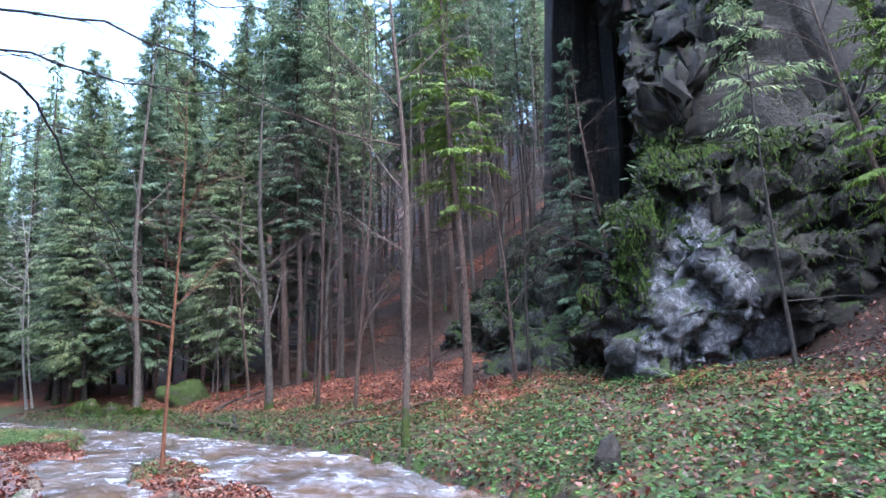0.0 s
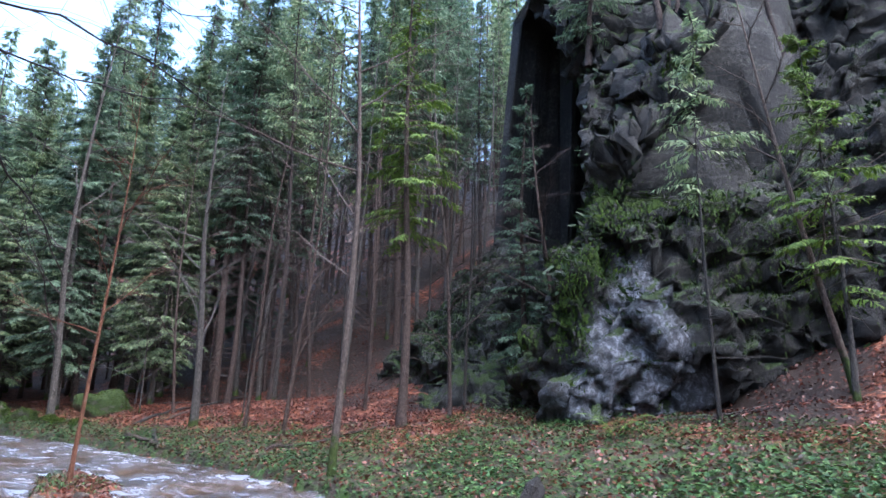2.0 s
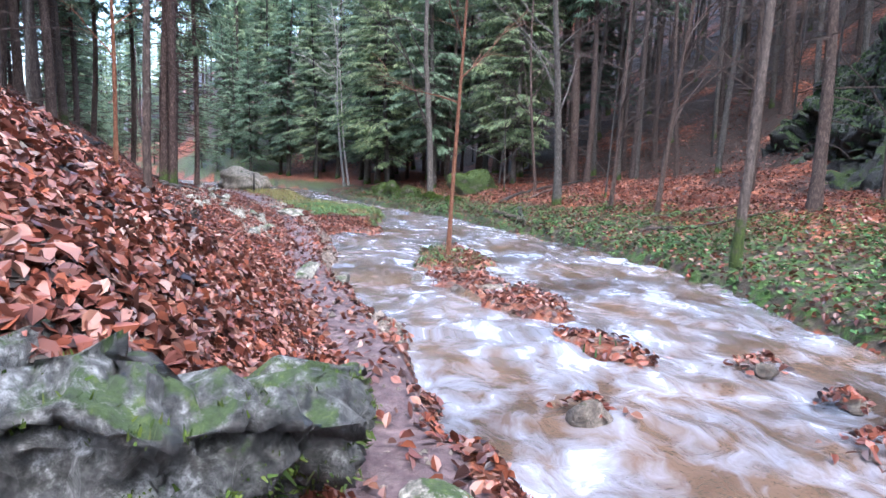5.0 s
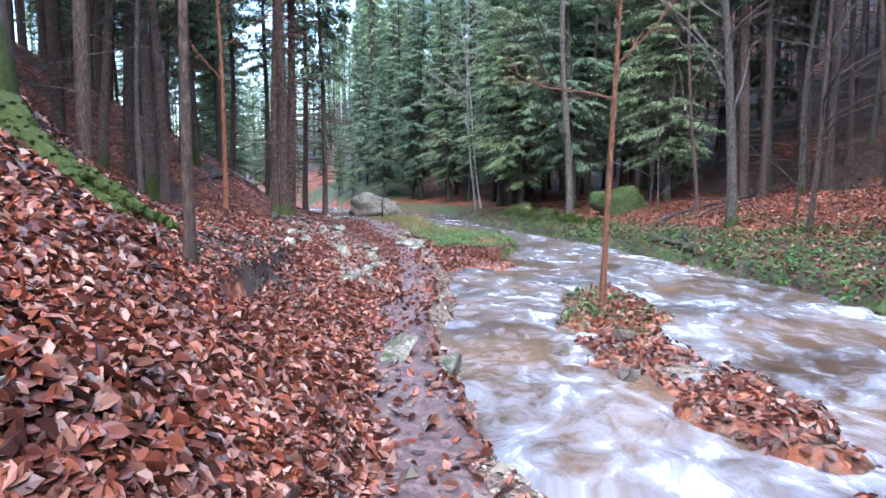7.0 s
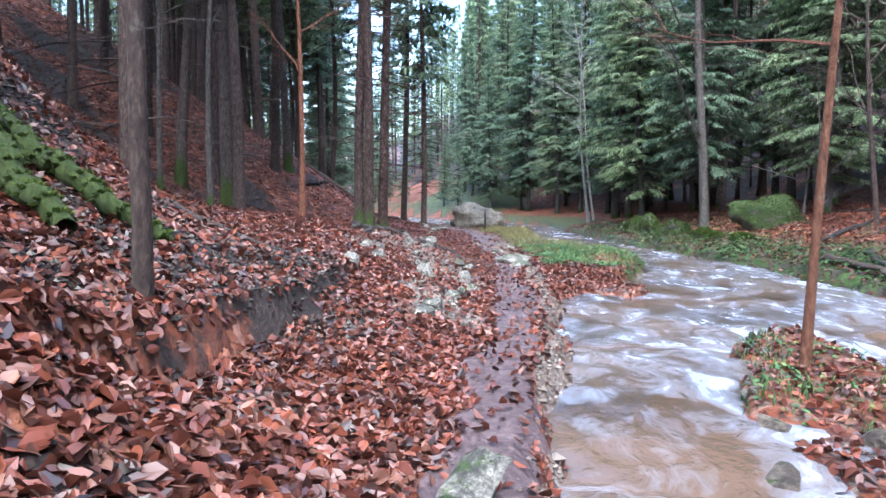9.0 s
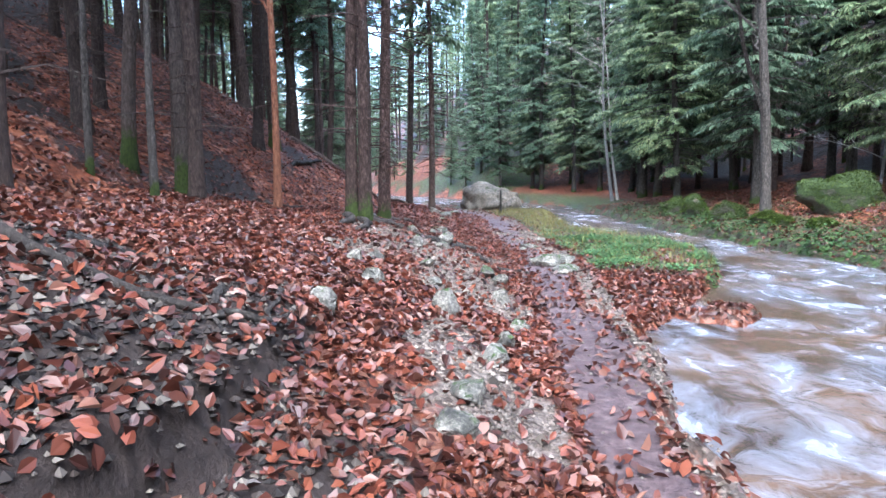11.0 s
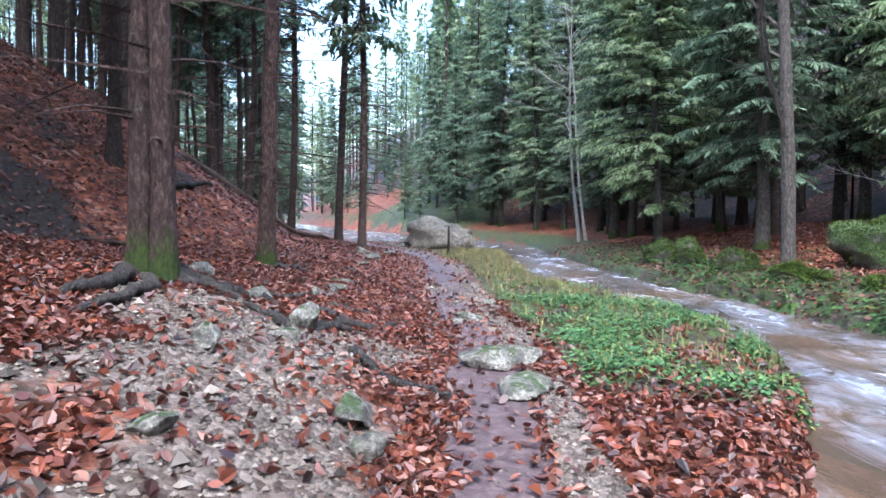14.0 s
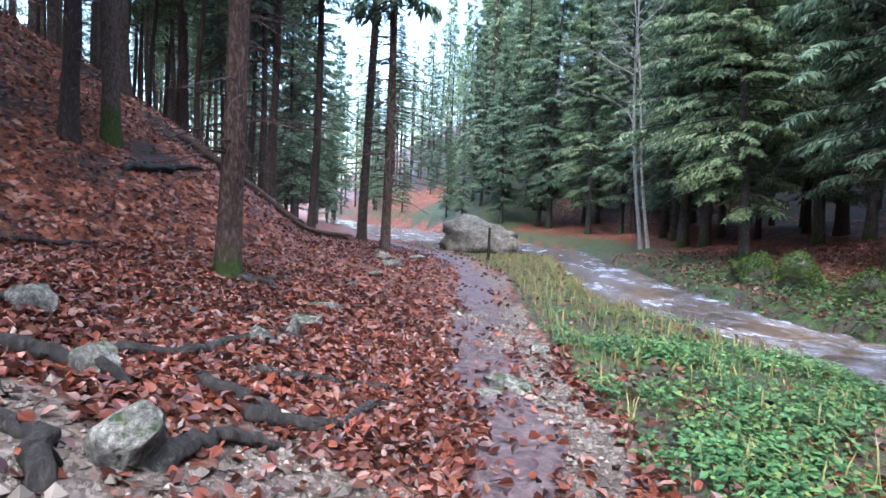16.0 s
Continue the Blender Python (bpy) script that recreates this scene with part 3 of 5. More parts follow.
crag("rock_ledge", [(-3.6, 2.3, 1.1), (-2.8, 2.55, 1.05), (-2.15, 2.8, 1.0), (-1.8, 3.1, 0.95), (-1.72, 3.6, 0.85), (-2.0, 4.2, 0.7), (-2.4, 4.8, 0.6), (-2.9, 5.4, 0.45)],
     [(0, 0.2), (0.9, 0.22), (1.08, 0.06), (1.3, 0.03), (1.4, 0.2)], LEDGE, "wet dark rock ledge with moss below its lip", 4, 0.2, 0.035, 0.7, 0.0, "rock ledge")


def boulder(name, x, y, size, seed, material, label, sink=0.25, group="", turn=0.0, rough=0.42, detail=4, z=None, sharp=True):
    bm = bmesh.new()
    bmesh.ops.create_icosphere(bm, subdivisions=detail, radius=1)
    rg = random.Random(seed)
    cuts = [(Vector((rg.gauss(0, 1), rg.gauss(0, 1), rg.gauss(0, 0.8))).normalized(), rg.uniform(0.42, 0.75)) for _ in range(13)] if sharp else []
    for v in bm.verts:
        p = v.co.copy()
        k = 1 + rough * (noise.noise(p * 0.9 + Vector((seed, 0, seed * 2))) + 0.45 * noise.noise(p * 2.2 + Vector((seed * 3, 1, 0))) + 0.18 * noise.noise(p * 5.5 + Vector((0, seed, 0))))
        for cut, reach in cuts:
            over = p.dot(cut) * k - reach
            if over > 0:
                p = p - cut * over * 0.95
        v.co = Vector((p.x * size[0], p.y * size[1], p.z * size[2])) * (k + 0.1 * abs(noise.noise(p * 3.1 + Vector((seed, seed, 0))))) * 0.5
    me = bpy.data.meshes.new(name)
    for fc in bm.faces:
        fc.smooth = True
    bm.to_mesh(me)
    bm.free()
    me.materials.append(material)
    ob = new(name, me)
    ob.matrix_basis = pose(x, y, (height(x, y) if z is None else z) + size[2] * (0.5 - sink), 0, 0, turn)
    return tagged(ob, label, "boulder" if max(size) > 0.6 else "stone", group)


boulder("boulder", -25.9, 29.7, (2.5, 2.2, 1.5), 3, BOULDER_ROCK, "large tan boulder beside the flooded path", 0.25, turn=20, rough=0.6, sharp=False)
boulder("boulder", -24.4, 29.6, (1.0, 1.0, 0.8), 7, BOULDER_ROCK, "small yellowish boulder against the large one", 0.2)
boulder("mossy_boulder", -10.8, 26.2, (1.8, 1.4, 1.25), 5, MOSS_CUSHION, "rounded boulder covered with bright green moss", 0.25, turn=30, sharp=False)
for bx, by, sx, sy, sz, sd in ((-13.3, 25.6, 1.6, 1.1, 1.2, 11), (-14.6, 26.6, 1.5, 1.2, 1.4, 12), (-16.0, 27.9, 1.8, 1.2, 1.2, 13), (-12.1, 25.0, 0.9, 0.8, 0.7, 14), (-11.6, 24.6, 0.7, 0.6, 0.5, 15), (-10.4, 23.6, 0.8, 0.6, 0.5, 16)):
    boulder("mossy_bank_rock", bx, by, (sx, sy, sz), sd, MOSSY_ROCK, "moss-grown rock in the stream bank", 0.55, "mossy rocks of the bank", sd * 37, 0.6)
PATH_STONES = [(-10.1, 11.35, .42, .34, .42, 1), (-9.6, 11.7, .46, .4, .36, 2), (-10.95, 11.75, .4, .3, .3, 3), (-11.2, 12.2, .45, .3, .25, 4), (-11.2, 12.9, .4, .3, .2, 5), (-10.5, 12.4, .3, .26, .22, 6),
               (-9.25, 10.35, .32, .24, .34, 7), (-8.7, 11.3, .8, .3, .22, 8), (-9.0, 11.75, .28, .22, .26, 9), (-9.35, 12.3, .32, .26, .3, 10), (-8.2, 10.6, .7, .34, .25, 11), (-7.9, 10.2, .5, .4, .2, 12),
               (-11.0, 13.85, .36, .3, .26, 13), (-11.45, 14.15, .75, .55, .34, 14), (-12.2, 13.6, .5, .4, .3, 15), (-11.9, 16.05, 1.3, .9, .3, 16), (-11.25, 15.6, 1.15, .8, .28, 17), (-13.6, 17.6, .8, .5, .16, 18),
               (-14.2, 18.65, .4, .26, .3, 19), (-13.0, 14.85, .62, .5, .48, 20), (-13.9, 14.9, .5, .4, .34, 21), (-14.9, 14.8, .6, .5, .42, 22), (-15.0, 16.6, .3, .26, .36, 23), (-13.6, 17.4, .45, .4, .08, 24),
               (-5.3, 8.15, .62, .5, .42, 25), (-4.95, 8.3, .5, .36, .3, 26), (-5.6, 9.25, .5, .24, .3, 27), (-6.1, 10.2, .6, .26, .3, 28), (-1.75, 4.3, .55, .4, .16, 29), (-2.45, 5.7, .5, .35, .12, 30),
               (-3.0, 6.5, .5, .3, .14, 31), (-1.3, 4.95, .6, .5, .3, 32), (-10.15, 13.0, .34, .28, .3, 33), (-12.6, 14.4, .4, .34, .25, 34), (-14.8, 16.25, .5, .4, .25, 35), (-16.2, 17.6, .9, .4, .2, 36),
               (-15.4, 16.9, .7, .5, .25, 37), (-18.9, 20.2, .6, .4, .22, 38), (-20.3, 21.6, .9, .6, .5, 39), (-21.5, 22.3, .8, .7, .5, 40), (-22.4, 24.0, 1.0, .6, .35, 41), (-17.6, 18.9, .5, .3, .15, 42)]
for bx, by, sx, sy, sz, sd in PATH_STONES:
    boulder("stone", bx, by, (sx * 0.68, sy * 0.68, sz * 0.75), sd + 50, PALE_ROCK, "grey limestone stone with lichen half sunk in leaves", 0.34, "stones beside the path", sd * 61, 0.35, 4)
for bx, by, sx, sy, sz, sd in ((-1.6, 5.95, .35, .3, .3, 1), (-.6, 7.55, .28, .22, .26, 2), (-.05, 7.1, .26, .24, .16, 3), (.2, 6.05, .5, .4, .26, 4), (.1, 5.4, .55, .4, .2, 5), (-1.5, 7.35, .25, .22, .25, 6), (-4.3, 10.1, .3, .26, .25, 7), (-3.6, 9.7, .35, .3, .24, 8), (-4.45, 10.6, .34, .28, .3, 9), (-4.65, 9.65, .3, .22, .24, 10), (-4.95, 10.4, .26, .2, .24, 11), (-3.9, 9.3, .28, .24, .22, 12), (-5.3, 11.0, .3, .26, .26, 13), (-5.0, 10.9, .2, .18, .22, 14)):
    boulder("stream_stone", bx, by, (sx, sy, sz * 0.8), sd + 80, WET_ROCK, "wet brown stone standing out of the stream", 0.3, "stones in the stream", sd * 47, 0.4, 3, z=-0.2)


# ---- trees ----
def trunk_mesh(h, r, seed, material, lean=0.0, flare=0.5, sides=11, bend=0.25):
    rng = random.Random(seed)
    n = 14
    pts, rad = [], []
    for i in range(n + 1):
        k = (i / n) ** 1.6
        z = h * k
        pts.append((lean * z + bend * math.sin(seed + z * 0.22) * min(1, z / 6), bend * math.cos(seed * 2 + z * 0.19) * min(1, z / 6) - bend * math.cos(seed * 2) * min(1, z / 6), z - 0.25 * (i == 0)))
        rad.append(r * ((1 - 0.93 * k) + flare * math.exp(-z / 0.22)))
    v, f = tube(pts, rad, sides, 0.09, rng)
    return solid("trunk", [tuple(p) for p in v], f, material, True), pts


def limb(start, yaw, length, pitch, droop, r, rng, sides=4, n=5, wander=0.1):
    p, pts, rad = Vector(start), [], []
    for i in range(n + 1):
        pts.append(p.copy())
        rad.append(r * (1 - 0.85 * i / n))
        a = yaw + rng.uniform(-wander, wander) * 2
        e = pitch - droop * i / n + rng.uniform(-wander, wander)
        p = p + Vector((math.cos(a) * math.cos(e), math.sin(a) * math.cos(e), math.sin(e))) * (length / n)
    return pts, rad


def needles(boughs, rng, size=0.3, per=16):
    """Sprays of needles on both sides of each bough, hanging a little."""
    verts, faces = [], []
    for pts in boughs:
        n = len(pts) - 1
        for k in range(per):
            d = (k + rng.random()) / per * n * 0.97 + 0.02 * n
            i = min(int(d), n - 1)
            p = pts[i].lerp(pts[i + 1], d - i)
            way = (pts[i + 1] - pts[i]).normalized()
            side = way.cross(Vector((0, 0, 1))).normalized() * rng.choice((-1, 1))
            ln = size * rng.uniform(0.6, 1.6) * (1.15 - 0.5 * d / n)
            tip = p + (side * 0.75 + way * rng.uniform(0.2, 0.9) + Vector((0, 0, rng.uniform(-1.3, 0.0)))).normalized() * ln
            wide = way.cross(tip - p).normalized().cross(tip - p).normalized() * ln * rng.uniform(0.08, 0.15)
            mid = p.lerp(tip, 0.45)
            j = len(verts)
            verts += [p, mid + wide, tip, mid - wide + Vector((0, 0, -0.02))]
            faces.append((j, j + 1, j + 2, j + 3))
    return [tuple(v) for v in verts], faces


def spruce(h, r, seed, bare, width, bark, dead=24, whorl=0.5, per=15, size=0.36, green=None, name="spruce_tree"):
    """A spruce: trunk, dead lower branches up to the height bare, then whorls of drooping green boughs."""
    rng = random.Random(seed)
    root = new(name)
    me, spine = trunk_mesh(h, r, seed, bark)
    part("trunk", me, root)

    def axis(z):
        return Vector((np.interp(z, [p[2] for p in spine], [p[0] for p in spine]), np.interp(z, [p[2] for p in spine], [p[1] for p in spine]), z))
    if dead:
        pieces = []
        for _ in range(dead):
            z = rng.uniform(1.2, bare + 1.5)
            pieces.append(tube(*limb(axis(z), rng.uniform(0, 6.28), rng.uniform(0.4, 2.1), rng.uniform(-0.25, 0.15), 0.4, 0.017, rng, 3, 4), 3))
        v, f = joined(pieces)
        tagged(part("deadwood", solid("deadwood", v, f, bark), root, "bare dead lower branches"), kind="stuff")
    boughs, wood = [], []
    z = bare
    while z < h - 0.3:
        k = (z - bare) / (h - bare)
        reach = width * (1 - k) ** 0.8 * (0.55 + 0.45 * min(1, k * 6)) + 0.15
        for i in range(rng.randint(5, 7)):
            ln = reach * rng.uniform(0.6, 1.15)
            pts, rad = limb(axis(z + rng.uniform(-0.2, 0.2)), rng.uniform(0, 6.28), ln, 0.25 - 0.35 * (1 - k), 0.55 - 0.5 * k, 0.012 + 0.008 * ln, rng, 3, 5)
            boughs.append(pts)
            wood.append(tube(pts, rad, 3))
            if ln > 1.2:
                for q in (2, 3):
                    a = math.atan2(pts[q + 1].y - pts[q].y, pts[q + 1].x - pts[q].x) + rng.choice((-0.7, 0.7))
                    p2, r2 = limb(pts[q], a, ln * 0.42, -0.15, 0.5, 0.01, rng, 3, 4)
                    boughs.append(p2)
        z += whorl * rng.uniform(0.8, 1.2)
    v, f = joined(wood)
    crown = tagged(part("crown", solid("boughs", v, f, bark), root, "whorls of drooping boughs"), kind="stuff")
    v, f = needles(boughs, rng, size, per)
    tagged(part("needles", solid("needles", v, f, green or NEEDLES), crown, "dense green needle sprays"), kind="stuff")
    return root


def bare_tree(h, r, seed, bark, lean=0.0, limbs=16, first=0.35, name="bare_tree", twig=1.0, label=""):
    """A leafless tree: trunk, and boughs that fork twice."""
    rng = random.Random(seed)
    root = new(name)
    me, spine = trunk_mesh(h, r, seed, bark, lean, 0.35, 9, 0.3)
    part("trunk", me, root)
    pieces = []
    for i in range(limbs):
        z = h * (first + (0.98 - first) * (i + rng.random()) / limbs)
        at = (np.interp(z, [p[2] for p in spine], [p[0] for p in spine]), np.interp(z, [p[2] for p in spine], [p[1] for p in spine]), z)
        a, ln = rng.uniform(0, 6.28), (h - z) * 0.42 * rng.uniform(0.6, 1.2) + 0.5 * twig
        pts, rad = limb(at, a, ln, rng.uniform(0.3, 0.9), 0.15, r * 0.28 * (1.1 - z / h) + 0.008, rng, 4, 6, 0.16)
        pieces.append(tube(pts, rad, 4))
        for q in range(1, 6):
            for _ in range(2):
                p2, r2 = limb(pts[q], a + rng.uniform(-1, 1), ln * rng.uniform(0.2, 0.45), rng.uniform(-0.1, 0.8), 0.2, 0.007, rng, 3, 4, 0.2)
                pieces.append(tube(p2, r2, 3))
                p3, r3 = limb(p2[2], a + rng.uniform(-1.4, 1.4), ln * 0.16, rng.uniform(-0.2, 0.7), 0.2, 0.004, rng, 3, 3, 0.2)
                pieces.append(tube(p3, r3, 3))
    v, f = joined(pieces)
    tagged(part("branchwork", solid("branchwork", v, f, bark), root, "fine leafless branches"), kind="stuff")
    return root


def set_down(ob, x, y, turn=0.0, scale=1.0, lean=0.0):
    ob.matrix_basis = pose(x, y, height(x, y) - 0.05, 0, lean, 0) @ pose(0, 0, 0, 0, 0, turn) @ Matrix.Scale(scale, 4)
    return ob


# patterns of trees, the first of each kind
tall_a = tagged(spruce(25, 0.17, 1, 9.0, 2.6, BARK, 60, 0.5, 24, 0.27), "tall dark spruce with bare lower trunk and dead twigs", "spruce tree", "spruces on the slopes")
tall_b = tagged(spruce(22, 0.13, 2, 7.0, 2.2, BARK, 56, 0.5, 22, 0.25), "slender dark spruce with dead lower branches", "spruce tree", "spruces on the slopes")
full_a = tagged(spruce(19, 0.16, 3, 2.2, 3.0, GREY_BARK, 46, 0.42, 54, 0.2), "green spruce with drooping boughs almost to the ground", "spruce tree", "green spruces along the stream")
full_b = tagged(spruce(15, 0.14, 4, 1.6, 2.6, GREY_BARK, 34, 0.4, 50, 0.19), "bushy green spruce on the stream bank", "spruce tree", "green spruces along the stream")
beech = tagged(bare_tree(17, 0.11, 5, GREY_BARK), "leafless grey beech with fine twigs", "bare tree", "leafless trees on the slope")
pole = tagged(spruce(21, 0.1, 7, 10.5, 1.7, BARK, 80, 0.6, 16, 0.27), "slender dark spruce pole with dead twigs", "spruce tree", "spruces on the slopes")
thin_bare = tagged(bare_tree(9, 0.05, 6, DARK_BARK, 0, 14, 0.25), "thin leafless dark sapling", "sapling", "leafless saplings")
set_down(tall_a, -19.5, 26.0 - 14.5)
set_down(tall_b, -22.0, 12.5)
set_down(full_a, -13.7, 28.6)
set_down(full_b, -17.6, 31.2)
set_down(beech, 1.4, 29.5)
set_down(thin_bare, 2.4, 19.0)
set_down(pole, -4.4, 25.6)


def again(ob, x, y, rng, low=0.85, high=1.15):
    c = copy_thing(ob, Matrix())
    k = rng.uniform(low, high)
    return set_down(c, x, y, rng.uniform(0, 360), k, rng.uniform(-1.5, 1.5))


rng = random.Random(11)
for x, y, ob in ((-20.5, 35.0, full_a), (-24.5, 39.5, full_b), (-28.5, 42.5, full_a), (-10.2, 30.5, full_b), (-15.5, 34.0, full_a), (-33, 46, full_a), (-38, 47.5, full_b), (-21.5, 38.5, full_a), (-18.2, 37.5, full_b),
                 (-44, 51, full_a), (-50, 53, full_b), (-31, 49, full_a), (-51, 38, full_a), (-60, 43.5, full_b), (-12.5, 33.5, full_a), (-26.5, 45.5, full_a),
                 (-7.5, 34.5, full_b), (-72, 52, full_b), (-80, 58, full_a), (-88, 60, full_b)):
    again(ob, x, y, rng, 0.85, 1.25)
for x, y, ob in ((-31, 24.3, tall_a), (-36, 27.0, tall_b), (-40.5, 30.5, full_a), (-46, 33, full_b), (-53, 37.5, full_a), (-34, 25.5, tall_b), (-59, 41, full_a), (-49.5, 35.5, tall_a), (-65, 44, full_b), (-28.5, 24.6, tall_b)):
    again(ob, x, y, rng)
for x, y in ((-6.4, 27.5), (-8.2, 31.5), (-4.2, 30.0), (-2.0, 33.5), (0.0, 31.0), (3.0, 33.0), (-11.5, 36.5), (-5.3, 36.0), (-9.0, 40.5), (-1.3, 38.5), (5.2, 36.5), (4.5, 29.0)):
    again(rng.choice((beech, tall_b, tall_a, beech)), x, y, rng)
spots = [(-14.2, 14), (-17.8, 17.3)]


def open_sky(x, y, to=100):
    """The open strip over the stream, where the valley runs on."""
    way = math.hypot(x, y - 3)
    return 22 < way < to and abs(math.degrees(math.atan2(-x, y - 3)) - 50) < 4.2


def scatter(n, u0, u1, side, d0, d1, gap, kinds, seed):
    r = random.Random(seed)
    made = tries = 0
    while made < n and tries < n * 30:
        tries += 1
        u, v = r.uniform(u0, u1), r.uniform(-70, 70)
        x, y = -5 + u * UX + v * UY, 8 + u * UY - v * UX
        line = BANK_RIGHT if side > 0 else PATH_LINE
        d = float(side_of(line, np.array([x]), np.array([y]))[0][0]) * side
        if not d0 < d < d1 or any((x - a) ** 2 + (y - b) ** 2 < gap ** 2 for a, b in spots):
            continue
        if 2 < x < 19 and 8 < y < 20.5 or x > -1 and 19 < y < 27 or open_sky(x, y):
            continue
        spots.append((x, y))
        again(r.choice(kinds), x, y, r, 0.8, 1.2)
        made += 1


young = random.Random(31)
for _ in range(60):
    far, turn = young.uniform(44, 100), radians(50 + young.uniform(-4.5, 4.5))
    x, y = -far * math.sin(turn), 3 + far * math.cos(turn)
    ax, ay = np.array([x]), np.array([y])
    if (side_of(BANK_LEFT, ax, ay)[0][0] < -1.5 and side_of(PATH_LINE, ax, ay)[0][0] < -1.5 or side_of(BANK_RIGHT, ax, ay)[0][0] > 1) and all((x - a) ** 2 + (y - b) ** 2 > 6 for a, b in spots):
        spots.append((x, y))
        again(full_b, x, y, young, 0.35, 0.35 + 0.3 * far / 100)
scatter(36, 8, 60, -1, 6.5, 40, 1.7, (tall_a, tall_b, tall_a), 1)
scatter(34, 17, 52, -1, 5.5, 14, 1.5, (tall_a, tall_b, tall_b), 21)
scatter(14, 1, 14, -1, 4.5, 16, 1.6, (tall_a, tall_b, tall_b), 2)
scatter(40, 2, 60, 1, 7, 40, 1.6, (tall_a, tall_b, tall_b, beech), 3)
scatter(26, 18, 60, 1, 2.6, 8, 1.8, (full_b, tall_b, full_a), 4)
scatter(30, 2, 30, 1, 8, 22, 1.2, (thin_bare, beech, beech), 5)
scatter(14, 60, 110, 1, 2, 14, 2.6, (full_a, tall_a, full_b), 6)
scatter(12, 60, 110, -1, 2.5, 14, 2.6, (full_a, tall_a, full_b), 7)
scatter(26, -25, 12, 1, 14, 60, 2.0, (tall_a, beech, full_a), 8)
scatter(14, 0, 45, 1, 16, 60, 1.8, (tall_a, tall_b, beech), 10)
scatter(10, -30, 0, -1, 5.5, 25, 2.2, (tall_a, tall_b, full_a), 9)
scatter(70, 0, 34, 1, 7.5, 26, 1.0, (pole, thin_bare, pole, beech, thin_bare), 12)
scatter(14, 14, 46, 1, 4, 18, 1.1, (pole, tall_b, tall_a), 13)


def far_woods():
    """The closed woods higher up and further off, past counting."""
    rg = random.Random(77)
    g = np.random.RandomState(77)
    shapes = []
    for n in range(3):
        wood, boughs, z = [], [], 5.0 + 2 * n
        top = 21.0 + 2 * n
        wood.append(tube([(0, 0, -0.4), (0.1, 0, top * 0.5), (0, 0, top)], [0.17, 0.11, 0.01], 5))
        while z < top - 0.4:
            k = (z - 5) / (top - 5)
            for _ in range(6):
                pts, _r = limb((0, 0, z + rg.uniform(-0.3, 0.3)), rg.uniform(0, 6.28), (2.5 * (1 - k) ** 0.8 + 0.2) * rg.uniform(0.7, 1.15), -0.05 + 0.25 * k, 0.45, 0.02, rg, 3, 3)
                boughs.append(pts)
            z += 0.75
        v, f = needles(boughs, rg, 0.62, 9)
        wv, wf = joined(wood)
        shapes.append((np.array(wv), np.array(wf), np.array(v), np.array(f)))
    out = {0: ([], []), 1: ([], [])}
    count = [0, 0]
    made = 0
    while made < 640:
        x, y = g.uniform(-135, 60), g.uniform(-30, 120)
        ax, ay = np.array([x]), np.array([y])
        w = float(side_of(PATH_LINE, ax, ay)[0][0])
        r = float(side_of(BANK_RIGHT, ax, ay)[0][0])
        far = math.hypot(x + 5, y - 8)
        if not (w < -11 or r > 13 and far > 34 or far > 62 and (w < -4 or r > 3) or far > 85 and (w < -0.5 or r > -3)) or 1 < x < 20 and 8 < y < 24 or open_sky(x, y):
            continue
        c, s_, k = math.cos(x * 7), math.sin(x * 7), g.uniform(0.75, 1.2)
        z = height(x, y)
        shape = shapes[made % 3]
        for q in (0, 1):
            v = shape[2 * q] * k
            out[q][0].append(np.stack([v[:, 0] * c - v[:, 1] * s_ + x, v[:, 0] * s_ + v[:, 1] * c + y, v[:, 2] + z], -1))
            out[q][1].append(shape[2 * q + 1] + count[q])
            count[q] += len(v)
        made += 1
    root = tagged(new("far_woods", solid("far_woods", np.concatenate(out[0][0]), np.concatenate(out[0][1]), BARK)), "closed spruce forest on the far slopes", "forest", kind="stuff")
    tagged(part("needles", solid("needles", np.concatenate(out[1][0]), np.concatenate(out[1][1]), NEEDLES), root, "green needle crowns"), kind="stuff")


far_woods()


# trees that stand by themselves
def own(ob, x, y, label, category="tree", turn=0.0, lean=0.0):
    return tagged(set_down(ob, x, y, turn, 1.0, lean), label, category)


own(spruce(26, 0.1, 31, 9.5, 2.6, RED_BARK, 70), -14.24, 14.0, "big spruce with reddish bark and mossy root flare", "spruce tree")
own(spruce(25, 0.1, 32, 9.0, 2.4, RED_BARK, 70), -14.08, 14.13, "big spruce grown from the same foot as its neighbour", "spruce tree")
own(spruce(24, 0.14, 33, 7.5, 2.4, RED_BARK, 170), -17.6, 17.2, "reddish spruce with many thin dead branches", "spruce tree")
own(spruce(23, 0.115, 34, 6.0, 2.0, BARK, 170), -22.9, 23.4, "slim spruce with dead branches beside the path", "spruce tree")
own(bare_tree(17, 0.135, 35, GREY_BARK, 0.01, 18, 0.12), -12.2, 25.3, "pale grey trunk with bare curving branches", "bare tree")
own(bare_tree(13, 0.085, 36, PALE_BARK, -0.1, 12, 0.3), -23.1, 35.4, "leaning pale birch trunk with bare twigs", "birch", 0)
own(bare_tree(12, 0.07, 37, PALE_BARK, -0.17, 12, 0.3), -22.9, 35.6, "second leaning birch from the same foot", "birch", 0)
own(bare_tree(7.5, 0.042, 38, RUST_BARK, 0.01, 9, 0.3), -5.3, 12.05, "thin rust-brown dead spruce pole on the islet", "dead tree")
own(bare_tree(14, 0.075, 39, MOSS_BARK, 0, 16, 0.25), -0.85, 12.1, "slim mossy tree on the green stream bank", "bare tree")
